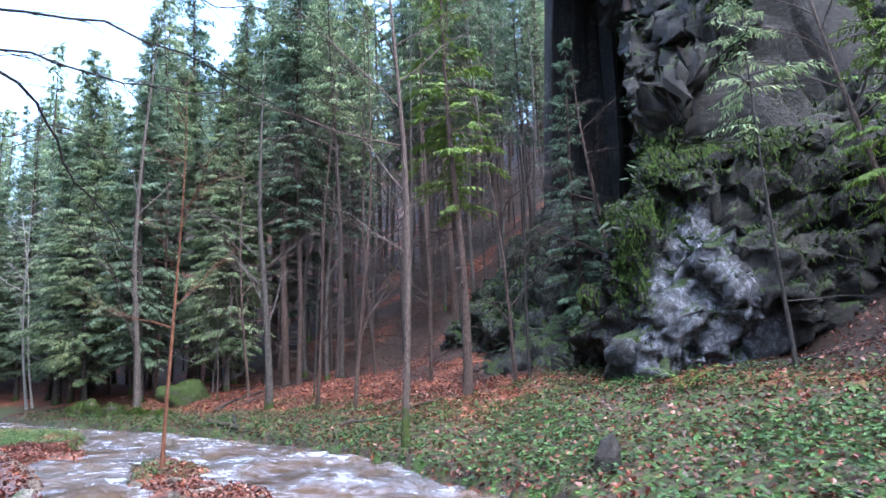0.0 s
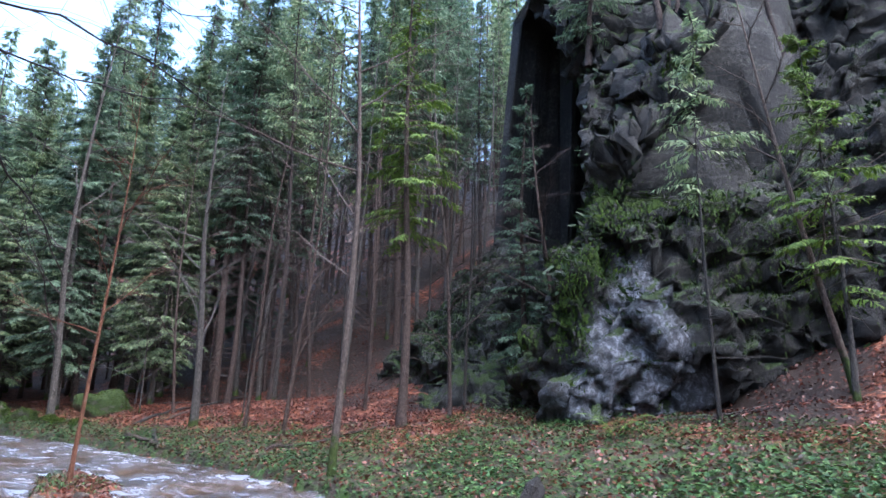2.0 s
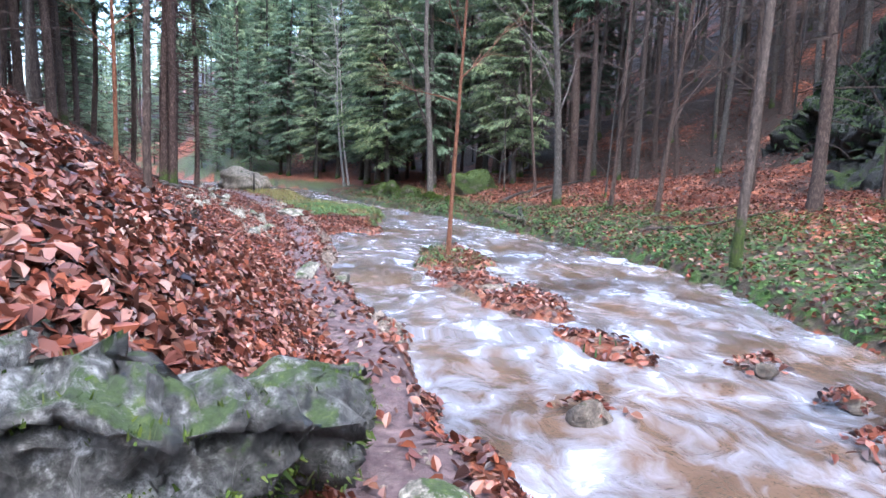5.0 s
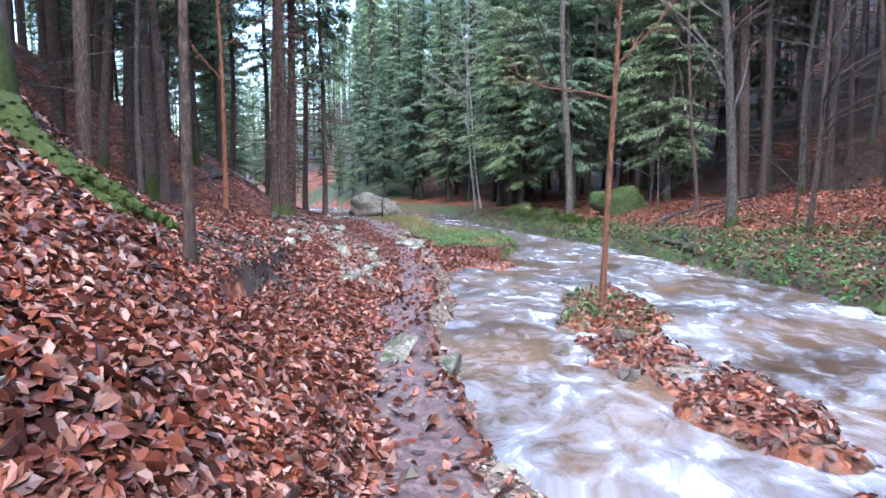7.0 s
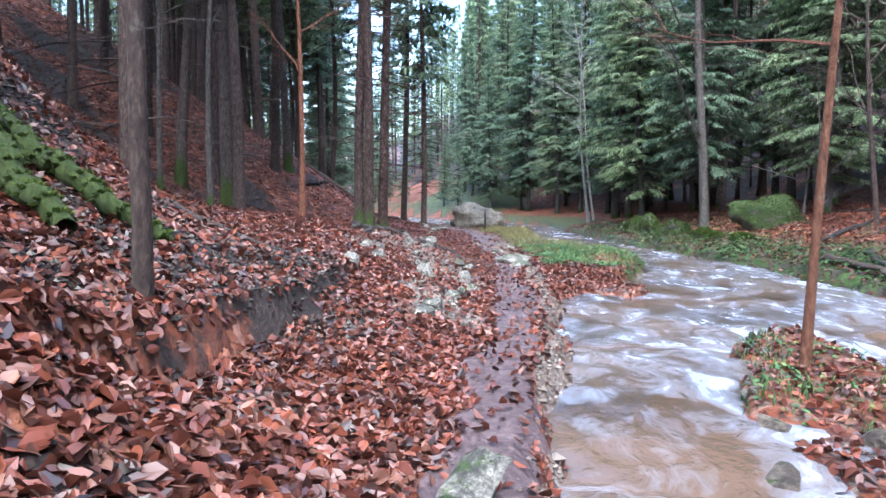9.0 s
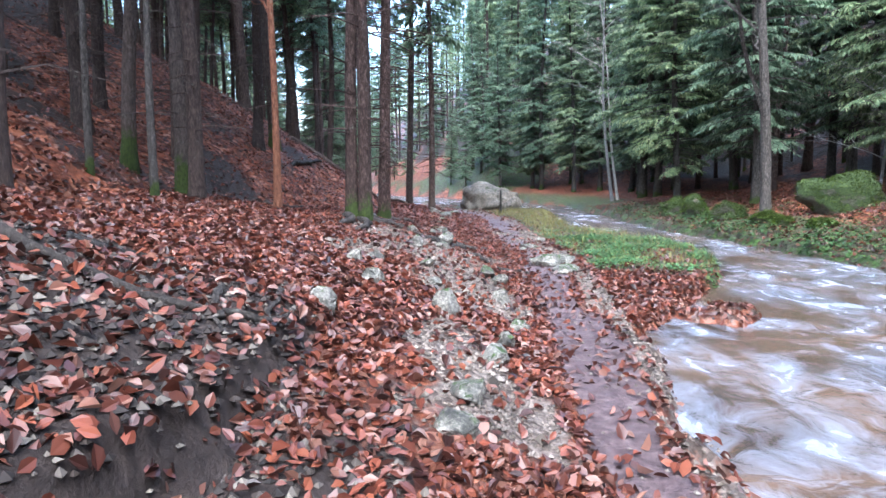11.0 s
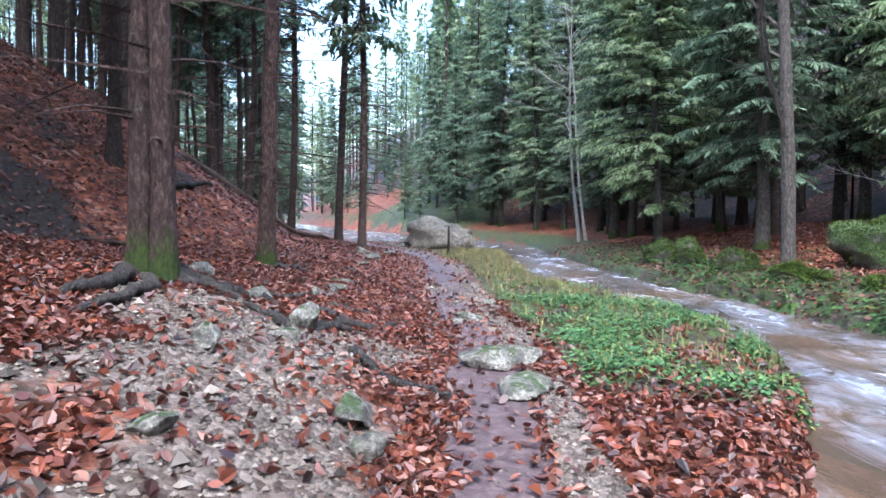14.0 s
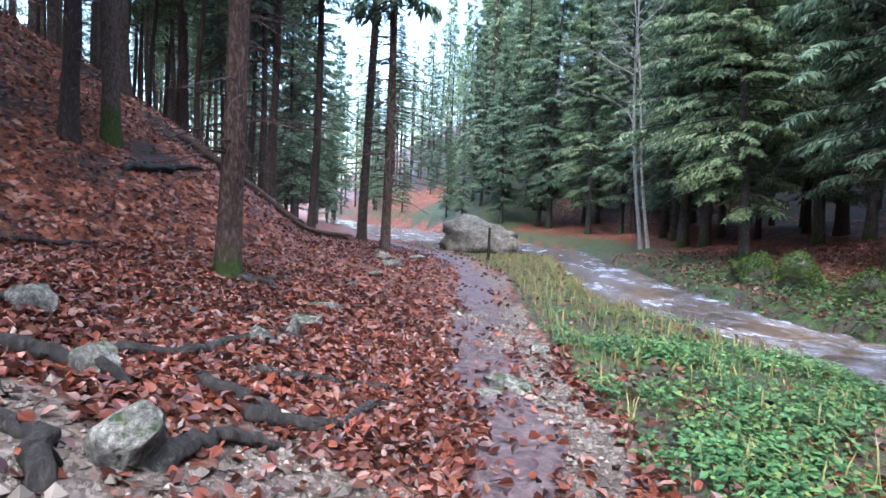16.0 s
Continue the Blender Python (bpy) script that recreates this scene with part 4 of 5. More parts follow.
own(spruce(15, 0.13, 40, 5.2, 1.9, BARK, 30, 0.6, 40, 0.16, LIGHT_NEEDLES), 0.5, 16.9, "slim young tree with yellow-green lower boughs", "young fir")
own(bare_tree(12, 0.13, 41, GREY_BARK, 0, 16, 0.2), -5.8, 20.9, "grey bare tree on the leafy bank", "bare tree")
own(spruce(9, 0.045, 42, 5.0, 1.5, DARK_BARK, 10, 0.6, 30, 0.17), 6.5, 12.05, "thin black sapling trunk before the cliff", "sapling")
own(bare_tree(10, 0.08, 43, MOSS_BARK, -0.2, 16, 0.25), 9.4, 12.1, "leaning mossy tree beside the cliff", "bare tree")
own(bare_tree(9, 0.05, 44, BARK, 0, 14, 0.3), -7.1, 7.5, "thin bare trunk on the leafy slope", "sapling")
own(bare_tree(14, 0.24, 45, MOSS_BARK, -0.1, 14, 0.3), -9.7, 6.9, "mossy-footed tree on the steep slope", "bare tree")
own(bare_tree(13, 0.13, 46, MOSS_BARK, 0.1, 14, 0.3), -18.2, 11.9, "curved tree with bright mossy foot", "bare tree")
own(spruce(22, 0.15, 47, 8, 2.2, MOSS_BARK, 40), -16.6, 12.3, "spruce with mossy foot on the slope", "spruce tree")
own(spruce(23, 0.15, 48, 8, 2.2, MOSS_BARK, 40), -22.9, 17.3, "spruce with green mossy foot", "spruce tree")
own(bare_tree(11, 0.06, 49, GREY_BARK, 0, 12, 0.3), -15.4, 11.4, "thin bare tree on the slope", "sapling")
own(bare_tree(10, 0.055, 50, GREY_BARK, 0.02, 12, 0.3), -16.3, 10.8, "thin bare tree with straight stem", "sapling")
own(bare_tree(9, 0.06, 51, RUST_BARK, 0, 12, 0.3), -14.6, 12.9, "thin brown sapling near the big spruce", "sapling")
own(spruce(23, 0.14, 52, 8, 2.2, BARK, 40), -25.5, 24.5, "dark spruce at the foot of the slope", "spruce tree")


# ---- leaves, herbs and gravel ----
def spread(n, x0, x1, y0, y1, chance, seed):
    g = np.random.RandomState(seed)
    x, y = g.uniform(x0, x1, n), g.uniform(y0, y1, n)
    k = g.uniform(0, 1, n) < chance(x, y)
    return x[k], y[k], g


def litter_chance(x, y):
    mud, gravel, soil, dark = zones(x, y)
    left, _ = side_of(BANK_LEFT, x, y)
    right, sr = side_of(BANK_RIGHT, x, y)
    w, s = side_of(PATH_LINE, x, y)
    rag = 0.5 + 0.5 * bumps(x, y, 0.5, 41)
    keep = (1 - 0.93 * mud) * (1 - 0.9 * ease(gravel + 0.3 * (rag - 0.5), 0.3, 0.6)) * (1 - 0.85 * soil * (0.5 + 0.5 * rag)) * (1 - 0.74 * dark)
    keep = keep * np.where(left < 0.02, 1, np.where(right > 0, 0.75, (island(x, y) > 0.3) * (0.2 + 0.6 * rag)))
    grass = ease(w, 0.6, 0.9) * ease(s, 18.8, 20.2) * (left < 0)
    keep = keep * (1 - 0.6 * grass)
    return keep * (1 - 0.4 * ease(-w, 4, 9))


def leaf_heap(name, x, y, g, lo, hi, lift, material, label, category, tilt=0.55, base=None):
    """Folded leaves, each of two curled halves."""
    n = len(x)
    z = (land(x, y) if base is None else base) + g.uniform(0.004, lift, n)
    e = 0.12
    gx, gy = (land(x + e, y) - land(x - e, y)) / (2 * e), (land(x, y + e) - land(x, y - e)) / (2 * e)
    up = np.stack([-gx * 0.8, -gy * 0.8, np.ones(n)], -1) + g.normal(0, tilt, (n, 3)) * np.array([1, 1, 0.2])
    up /= np.linalg.norm(up, axis=1)[:, None]
    a = g.uniform(0, 6.283, n)
    way = np.stack([np.cos(a), np.sin(a), np.zeros(n)], -1)
    way -= up * (way * up).sum(1)[:, None]
    way /= np.linalg.norm(way, axis=1)[:, None]
    side = np.cross(up, way)
    size = g.uniform(lo, hi, n)[:, None]
    c = np.stack([x, y, z], -1)
    curl, fold = g.normal(0.08, 0.2, n)[:, None], g.normal(0.1, 0.16, n)[:, None]
    p = [c - way * size * 0.5, c + way * size * 0.5 + up * size * curl,
         c - way * size * 0.12 + side * size * 0.3 + up * size * fold, c + way * size * 0.22 + side * size * 0.25 + up * size * (fold + curl * 0.4),
         c - way * size * 0.12 - side * size * 0.3 + up * size * fold, c + way * size * 0.22 - side * size * 0.25 + up * size * (fold + curl * 0.4)]
    v = np.stack(p, 1).reshape(-1, 3)
    b = np.arange(n)[:, None] * 6
    f = np.concatenate([b + np.array([[0, 1, 3, 2]]), b + np.array([[0, 4, 5, 1]])])
    return tagged(new(name, solid(name, v, f, material)), label, category, kind="stuff")


x, y, g = spread(420000, -19, 1, 1.5, 19, lambda x, y: litter_chance(x, y) * (1 - ease(np.abs(side_of(PATH_LINE, x, y)[0]), 2.5, 5.5)), 1)
leaf_heap("fallen_leaves", x, y, g, 0.045, 0.092, 0.03, FALLEN, "wet rust-red beech leaves strewn on the ground", "fallen leaves")
x, y, g = spread(260000, -32, 12, 3, 34, lambda x, y: litter_chance(x, y) * np.maximum(ease(np.abs(side_of(PATH_LINE, x, y)[0]), 2.5, 5.5), 0.7 * ((x < -19) | (y > 19))), 2)
leaf_heap("fallen_leaves", x, y, g, 0.06, 0.105, 0.04, FALLEN, "brown leaf litter on the slopes", "fallen leaves")

CAPS = ((-1.6, 6.05, .2), (-1.5, 7.4, .15), (-.6, 7.7, .2), (-.12, 7.07, .16), (-.06, 6.3, .2))
g = np.random.RandomState(12)
x, y = np.concatenate([g.normal(a, k * 0.5, 60) for a, b, k in CAPS]), np.concatenate([g.normal(b, k * 0.5, 60) for a, b, k in CAPS])
lift = np.concatenate([np.full(60, -0.17 + 0.6 * k) for a, b, k in CAPS]) - 0.7 * np.hypot(x - np.repeat([c[0] for c in CAPS], 60), y - np.repeat([c[1] for c in CAPS], 60))
leaf_heap("fallen_leaves", x, y, g, 0.05, 0.09, 0.03, FALLEN, "wet leaves caught on stones in the stream", "fallen leaves", base=np.maximum(lift, -0.17))
x, y, g = spread(90000, -5.2, -1.2, 2.6, 8.2, lambda x, y: litter_chance(x, y) * ease(-side_of(PATH_LINE, x, y)[0], 0.3, 0.5), 9)
leaf_heap("fallen_leaves", x, y, g, 0.045, 0.09, 0.04, FALLEN, "deep drift of wet red leaves on the steep bank", "fallen leaves")


def herb_chance(x, y):
    right, sr = side_of(BANK_RIGHT, x, y)
    return (right > 0.05) * (1 - ease(right, 1.8 + 4.4 * ease(x, 0, 3), 4.6 + 3.5 * ease(x, 0, 3))) * (0.55 + 0.6 * bumps(x, y, 1.4, 51)) * (1 - 0.65 * ease(-x, 3, 8) * ease(right, 0.8, 2))


def herbs(name, x, y, g, lo, hi, tall, leaves, material, label, category):
    n = len(x)
    xs, ys = np.repeat(x, leaves), np.repeat(y, leaves)
    r = g.uniform(0.01, tall * 0.7, n * leaves)
    a = g.uniform(0, 6.283, n * leaves)
    xs, ys = xs + np.cos(a) * r, ys + np.sin(a) * r
    zs = land(xs, ys) + g.uniform(0.01, tall, n * leaves)
    m = n * leaves
    c = np.stack([xs, ys, zs], -1)
    way = np.stack([np.cos(a), np.sin(a), g.uniform(-0.5, 0.5, m)], -1)
    side = np.stack([-np.sin(a), np.cos(a), g.uniform(-0.4, 0.4, m)], -1)
    s = g.uniform(lo, hi, m)[:, None]
    p = [c, c + way * s * 0.5 + side * s * 0.38, c + way * s - np.array([0, 0, 1]) * s * 0.2, c + way * s * 0.5 - side * s * 0.38]
    v = np.stack(p, 1).reshape(-1, 3)
    f = np.arange(m)[:, None] * 4 + np.array([[0, 1, 2, 3]])
    return tagged(new(name, solid(name, v, f, material)), label, category, kind="stuff")


x, y, g = spread(75000, -20, 12, 3, 32, herb_chance, 3)
herbs("ground_herbs", x, y, g, 0.04, 0.09, 0.16, 5, HERB, "low green ivy and brambles covering the far bank", "undergrowth")


def bar(x, y):
    left, _ = side_of(BANK_LEFT, x, y)
    w, s = side_of(PATH_LINE, x, y)
    return (left < -0.08) * ease(w, 0.62, 0.95) * ease(s, 19.0, 20.2)


x, y, g = spread(80000, -17, -8.5, 15, 24, lambda x, y: bar(x, y) * (1 - ease(side_of(PATH_LINE, x, y)[1], 24, 27)) * (0.2 + 0.8 * bumps(x, y, 0.7, 61)), 4)
herbs("clover", x, y, g, 0.026, 0.058, 0.1, 4, CLOVER, "bright green clover patch between path and stream", "clover")


def blades(name, x, y, g, lo, hi, material, label, category, wide=0.006, hang=0.0):
    n = len(x)
    z = land(x, y)
    a, h = g.uniform(0, 6.283, n), g.uniform(lo, hi, n)
    d = np.stack([np.cos(a), np.sin(a), np.zeros(n)], -1)
    s = np.stack([-np.sin(a), np.cos(a), np.zeros(n)], -1) * wide
    c = np.stack([x, y, z - 0.01], -1)
    k = g.uniform(0.1, 0.8, n)[:, None] * h[:, None]
    top = np.array([[0, 0, 1.0]]) * h[:, None]
    p = [c - s, c + s, c + d * k * 0.35 + top * 0.6 + s * 0.7, c + d * k * 0.35 + top * 0.6 - s * 0.7, c + d * k + top * (0.95 - hang) + s * 0.15, c + d * k + top * (0.95 - hang) - s * 0.15]
    v = np.stack(p, 1).reshape(-1, 3)
    b = np.arange(n)[:, None] * 6
    f = np.concatenate([b + np.array([[0, 1, 2, 3]]), b + np.array([[3, 2, 4, 5]])])
    return tagged(new(name, solid(name, v, f, material)), label, category, kind="stuff")


x, y, g = spread(40000, -24, -8.5, 15, 30, lambda x, y: bar(x, y) * (0.4 + 0.5 * ease(side_of(PATH_LINE, x, y)[1], 22, 27)), 5)
blades("dry_grass", x, y, g, 0.05, 0.2, DRY_GRASS, "yellowing tufts of grass along the stream", "grass")
x, y, g = spread(9000, -24, 8, 5, 34, lambda x, y: herb_chance(x, y) * 0.25 + 0.4 * (island(x, y) > 0.45), 6)
blades("bank_grass", x, y, g, 0.05, 0.16, HERB, "sparse green grass on bank and islets", "grass", 0.008)


x, y, g = spread(2200, -6.2, -4.2, 10.6, 13.2, lambda x, y: (island(x, y) > 0.25) * (0.35 + 0.6 * bumps(x, y, 0.4, 71)), 14)
blades("islet_grass", x, y, g, 0.04, 0.13, HERB, "green grass tufts round the dead pole", "grass", 0.006)
x, y, g = spread(260, -6.2, -4.2, 10.6, 13.2, lambda x, y: (island(x, y) > 0.3) * (0.4 + 0.6 * bumps(x, y, 0.5, 72)), 15)
herbs("islet_herbs", x, y, g, 0.03, 0.06, 0.08, 4, CLOVER, "small green herbs on the islet", "herbs")


def pebbles(name, x, y, g, lo, hi, label, material=None, category="gravel"):
    n = len(x)
    z = land(x, y)
    dirs = np.array([[1, 0, 0], [0, 1, 0], [-1, 0, 0], [0, -1, 0], [0, 0, 0.75], [0, 0, -0.5]])
    s = g.uniform(lo, hi, n) ** 1.0
    a = g.uniform(0, 6.283, n)
    p = dirs[None] * g.uniform(0.55, 1.25, (n, 6, 1)) * s[:, None, None]
    cx, sx = np.cos(a)[:, None], np.sin(a)[:, None]
    p = np.stack([p[..., 0] * cx - p[..., 1] * sx, p[..., 0] * sx + p[..., 1] * cx, p[..., 2]], -1) + np.stack([x, y, z + 0.2 * s], -1)[:, None]
    f = np.array([[0, 1, 4], [1, 2, 4], [2, 3, 4], [3, 0, 4], [1, 0, 5], [2, 1, 5], [3, 2, 5], [0, 3, 5]])
    f = (np.arange(n)[:, None, None] * 6 + f[None]).reshape(-1, 3)
    return tagged(new(name, solid(name, p.reshape(-1, 3), f, material or PEBBLES)), label, category, kind="stuff")


def gravel_chance(x, y):
    mud, gravel, soil, dark = zones(x, y)
    left, _ = side_of(BANK_LEFT, x, y)
    return (left < 0) * np.clip(ease(gravel, 0.3, 0.7) + 0.06 * mud, 0, 1)


x, y, g = spread(190000, -18, -1, 3.5, 21, gravel_chance, 7)
pebbles("gravel", x, y, g, 0.006, 0.022, "pale limestone gravel and chippings")
x, y, g = spread(60000, -13, -1.5, 2.5, 13, lambda x, y: (side_of(BANK_LEFT, x, y)[0] < 0) * ease(zones(x, y)[3], 0.3, 0.7) * (1 - ease(-side_of(PATH_LINE, x, y)[0], 4, 6)), 16)
pebbles("earth_clods", x, y, g, 0.008, 0.035, "dark crumbs of bare forest earth", CLODS, "earth")
x, y, g = spread(5000, -18, -1, 3.5, 21, gravel_chance, 8)
pebbles("coarse_gravel", x, y, g, 0.02, 0.055, "larger pale limestone chips")


# ---- roots, fallen wood, fern, stump, moss ----
def along(points, lift, r, seed, material, name, label, category, group="", wave=0.03, sides=7, n=14):
    """A root or branch lying along points of the ground, thick at its start."""
    rg = random.Random(seed)
    d = np.linspace(0, len(points) - 1, n)
    xs, ys = np.interp(d, range(len(points)), [p[0] for p in points]), np.interp(d, range(len(points)), [p[1] for p in points])
    pts = []
    for i, (a, b) in enumerate(zip(xs, ys)):
        a, b = a + rg.uniform(-wave, wave), b + rg.uniform(-wave, wave)
        pts.append((a, b, height(a, b) + lift * r + rg.uniform(-0.3, 0.3) * r))
    pts[0] = (pts[0][0], pts[0][1], pts[0][2] - r)
    pts[-1] = (pts[-1][0], pts[-1][1], pts[-1][2] - 0.6 * r)
    v, f = tube(pts, [r * (1 - 0.65 * i / n) for i in range(n)], sides, 0.15, rg)
    return tagged(new(name, solid(name, [tuple(p) for p in v], f, material, True)), label, category, group)


for i, (line, r) in enumerate([
        ([(-14.22, 15.06), (-14.36, 15.52), (-14.8, 16.07), (-15.22, 16.82)], .045), ([(-14.84, 16.35), (-14.94, 16.74), (-14.54, 16.65)], .035), ([(-13.83, 15.39), (-13.56, 15.61), (-13.29, 15.85)], .05),
        ([(-12.95, 14.92), (-13.11, 15.1), (-13.21, 15.31), (-13.21, 15.58)], .06), ([(-13.93, 15.72), (-14.01, 16.25), (-14.07, 16.68), (-13.98, 17.07)], .04), ([(-12.8, 14.52), (-13.05, 14.59), (-13.3, 14.4)], .05),
        ([(-14.2, 13.9), (-13.75, 13.65), (-13.5, 13.4), (-13.28, 13.1)], .085), ([(-14.1, 14.2), (-13.75, 14.43), (-13.4, 14.5)], .08), ([(-14.1, 14.0), (-13.58, 13.85), (-13.1, 13.45), (-12.94, 13.1)], .07),
        ([(-14.2, 14.2), (-14.0, 14.7), (-13.8, 15.1)], .08), ([(-14.3, 14.1), (-14.8, 14.5), (-15.0, 14.9)], .08), ([(-14.51, 15.7), (-15.0, 16.4), (-15.43, 17.12)], .04), ([(-13.46, 15.46), (-13.34, 15.91), (-14.0, 17.06)], .05),
        ([(-12.5, 14.95), (-12.18, 14.89), (-11.72, 15.06), (-11.51, 15.04)], .05), ([(-10.2, 8.6), (-9.5, 8.9), (-9.0, 9.3), (-8.85, 9.7), (-9.1, 10.1)], .04), ([(-9.55, 9.79), (-9.1, 9.6), (-8.7, 9.45)], .03),
        ([(-10.43, 9.18), (-10.47, 9.48), (-10.48, 10.0)], .04), ([(-9.8, 10.4), (-9.39, 10.13), (-8.83, 9.7)], .03), ([(-8.9, 8.6), (-8.4, 8.5), (-8.0, 8.6)], .025), ([(-17.6, 17.2), (-17.2, 17.4), (-16.8, 17.4)], .07), ([(-17.6, 17.2), (-17.5, 17.6), (-17.6, 18.1)], .07)]):
    along(line, 0.55, r, i, ROOT, "root", "dark bare tree root creeping over the ground", "root", "roots beside the path")
ROOT_MOSS = bark_material("moss-grown root bark", [(0.02, 0.017, 0.014), (0.05, 0.043, 0.036), (0.1, 0.09, 0.08)], 7.0)
for i, (line, r) in enumerate([([(-9.7, 6.9), (-9.0, 7.05), (-8.4, 7.15), (-7.8, 7.3)], .17), ([(-9.6, 7.0), (-9.0, 7.4), (-8.6, 7.7), (-8.3, 8.1)], .13), ([(-9.6, 6.8), (-9.0, 6.6), (-8.4, 6.5)], .15), ([(-9.5, 6.9), (-8.9, 6.85), (-8.3, 6.85), (-7.7, 6.8)], .11)]):
    along(line, 0.7, r, i + 30, ROOT_MOSS, "mossy_root", "thick root covered with green moss on the slope", "root", "mossy roots of the old tree", 0.05, 10, 16)
for i, (line, r) in enumerate([([(-7.42, 19.86), (-6.4, 18.6), (-5.67, 17.5)], .09), ([(-6.9, 20.6), (-5.77, 17.69)], .07), ([(-2.69, 15.79), (-1.34, 16.04), (0.22, 17.03)], .05), ([(-8.12, 22.45), (-7.63, 25.33), (-6.44, 28.97)], .07),
                               ([(-7.25, 22.79), (-6.78, 28.25)], .05), ([(5.3, 13.1), (6.9, 12.8), (8.7, 12.9)], .04), ([(5.6, 12.95), (7.2, 12.55), (8.4, 12.6)], .03), ([(6.2, 12.7), (7.6, 12.3), (9.0, 12.2)], .025),
                               ([(-3.4, 17.5), (-1.9, 18.0), (-0.6, 18.2)], .05), ([(-9.5, 28.2), (-7.5, 28.6), (-5.5, 29.8)], .07), ([(-26, 19.5), (-24.8, 21.5), (-24.3, 23.4)], .12), ([(-21.8, 17.2), (-22.6, 18.4), (-23.2, 19.0)], .08), ([(-18.6, 14.6), (-19.3, 15.5), (-19.8, 16.4)], .06)]):
    along(line, 0.9, r, i + 40, DARK_BARK if i % 2 else BARK, "fallen_branch", "fallen dead branch lying on the leafy ground", "fallen branch", "fallen wood", 0.05, 6)


def moss_tufts(name, spots_, reach, count, seed, parent, label="thick green moss hanging from the ledge", material=MOSS):
    """Hanging tufts of moss round some points of a rock."""
    g = np.random.RandomState(seed)
    verts, faces = [], []
    for cx, cy, cz, sx, sz in spots_:
        for _ in range(count):
            a, h = g.normal(0, sx), g.normal(0, sz)
            o, way = Vector((cx + a * 0.9, cy - 4 - a * 0.3, cz + h)), Vector((0, 1, 0))
            hit, p, nrm, _ = parent.ray_cast(o, way)
            if not hit:
                continue
            ln = g.uniform(0.5, 1.0) * reach
            side = Vector((1, 0.2, 0)) * ln * 0.16
            tip = p + nrm * ln * 0.45 + Vector((g.normal(0, 0.25) * ln, 0, -ln * g.uniform(0.3, 1.0)))
            mid = p + nrm * ln * 0.4
            j = len(verts)
            verts += [p - side - nrm * 0.02, p + side - nrm * 0.02, mid + side * 0.8, tip, mid - side * 0.8]
            faces += [(j, j + 1, j + 2, j + 4), (j + 4, j + 2, j + 3, j + 3)]
    faces = [q if len(set(q)) == 4 else (q[0], q[1], q[2], q[2]) for q in faces]
    me = bpy.data.meshes.new(name)
    me.from_pydata([tuple(v) for v in verts], [], [tuple(dict.fromkeys(q)) for q in faces])
    me.materials.append(material)
    return tagged(part(name, me, parent, label), kind="stuff")


bpy.context.view_layer.update()
moss_tufts("moss", [(5.4, 15.5, 6.9, 0.55, 0.22), (6.3, 15.2, 7.1, 0.6, 0.25), (7.2, 15.0, 6.9, 0.4, 0.3), (8.2, 15.0, 6.8, 0.5, 0.4), (5.0, 15.5, 4.9, 0.4, 0.25), (4.3, 16.0, 3.6, 0.25, 0.5), (8.0, 15.5, 11.0, 0.5, 0.3), (9.6, 15, 8.6, 0.8, 0.5), (3.7, 15, 5.0, 0.5, 0.5), (3.2, 15, 3.4, 0.25, 0.6), (4.4, 15, 6.1, 0.6, 0.3), (5.6, 15, 6.2, 0.8, 0.3), (9.4, 14, 5.0, 1.0, 0.9)], 0.17, 900, 3, CLIFF_TOP)
moss_tufts("ivy", [(1.6, 20, 3.8, 0.9, 0.8), (2.6, 20, 5.0, 0.8, 1.1), (3.4, 20, 6.6, 0.7, 0.9), (1.2, 20, 4.8, 0.7, 0.6)], 0.24, 600, 5, OUTCROP, "dark evergreen ivy growing over the rock", IVY)


def moss_coat(ob, count, size, seed, pick, material=None, label="short bright green moss"):
    """Short blades standing on the picked faces of a thing."""
    g = np.random.RandomState(seed)
    ups = [(p.center.copy(), p.normal.copy()) for p in ob.data.polygons if pick(p.center, p.normal)]
    c = np.array([tuple(a) for a, _ in ups])
    n = np.array([tuple(b) for _, b in ups])
    k = g.randint(0, len(ups), count)
    c, n = c[k] + g.normal(0, size * 0.5, (count, 3)) * (1, 1, 0.3), n[k]
    out = n + g.normal(0, 0.5, (count, 3))
    side = np.cross(out, g.normal(0, 1, (count, 3)))
    side /= np.linalg.norm(side, axis=1)[:, None]
    ln = g.uniform(0.4, 1.0, (count, 1)) * size
    v = np.stack([c - side * ln * 0.25 - n * 0.01, c + side * ln * 0.25 - n * 0.01, c + out * ln * 0.7 + side * ln * 0.1, c + out * ln * 0.7 - side * ln * 0.1], 1).reshape(-1, 3)
    tagged(part("moss", solid("moss", v, np.arange(count * 4).reshape(-1, 4), material or BRIGHT_MOSS), ob, label), kind="stuff")


for ob in list(scene.objects):
    if ob.name.startswith(("mossy_boulder", "mossy_bank_rock")):
        moss_coat(ob, 9000, 0.045, 4, lambda c, n: n.z > -0.1)
    elif ob.name.startswith("mossy_root"):
        moss_coat(ob, 9000, 0.022, 6, lambda c, n: n.z > -0.3)
    elif ob.name.startswith("rock_ledge"):
        moss_coat(ob, 2600, 0.02, 8, lambda c, n: n.z > 0.75)
        moss_coat(ob, 20000, 0.024, 9, lambda c, n: c.z < 0.52 + 0.12 * noise.noise(c * 3) and n.z < 0.6)


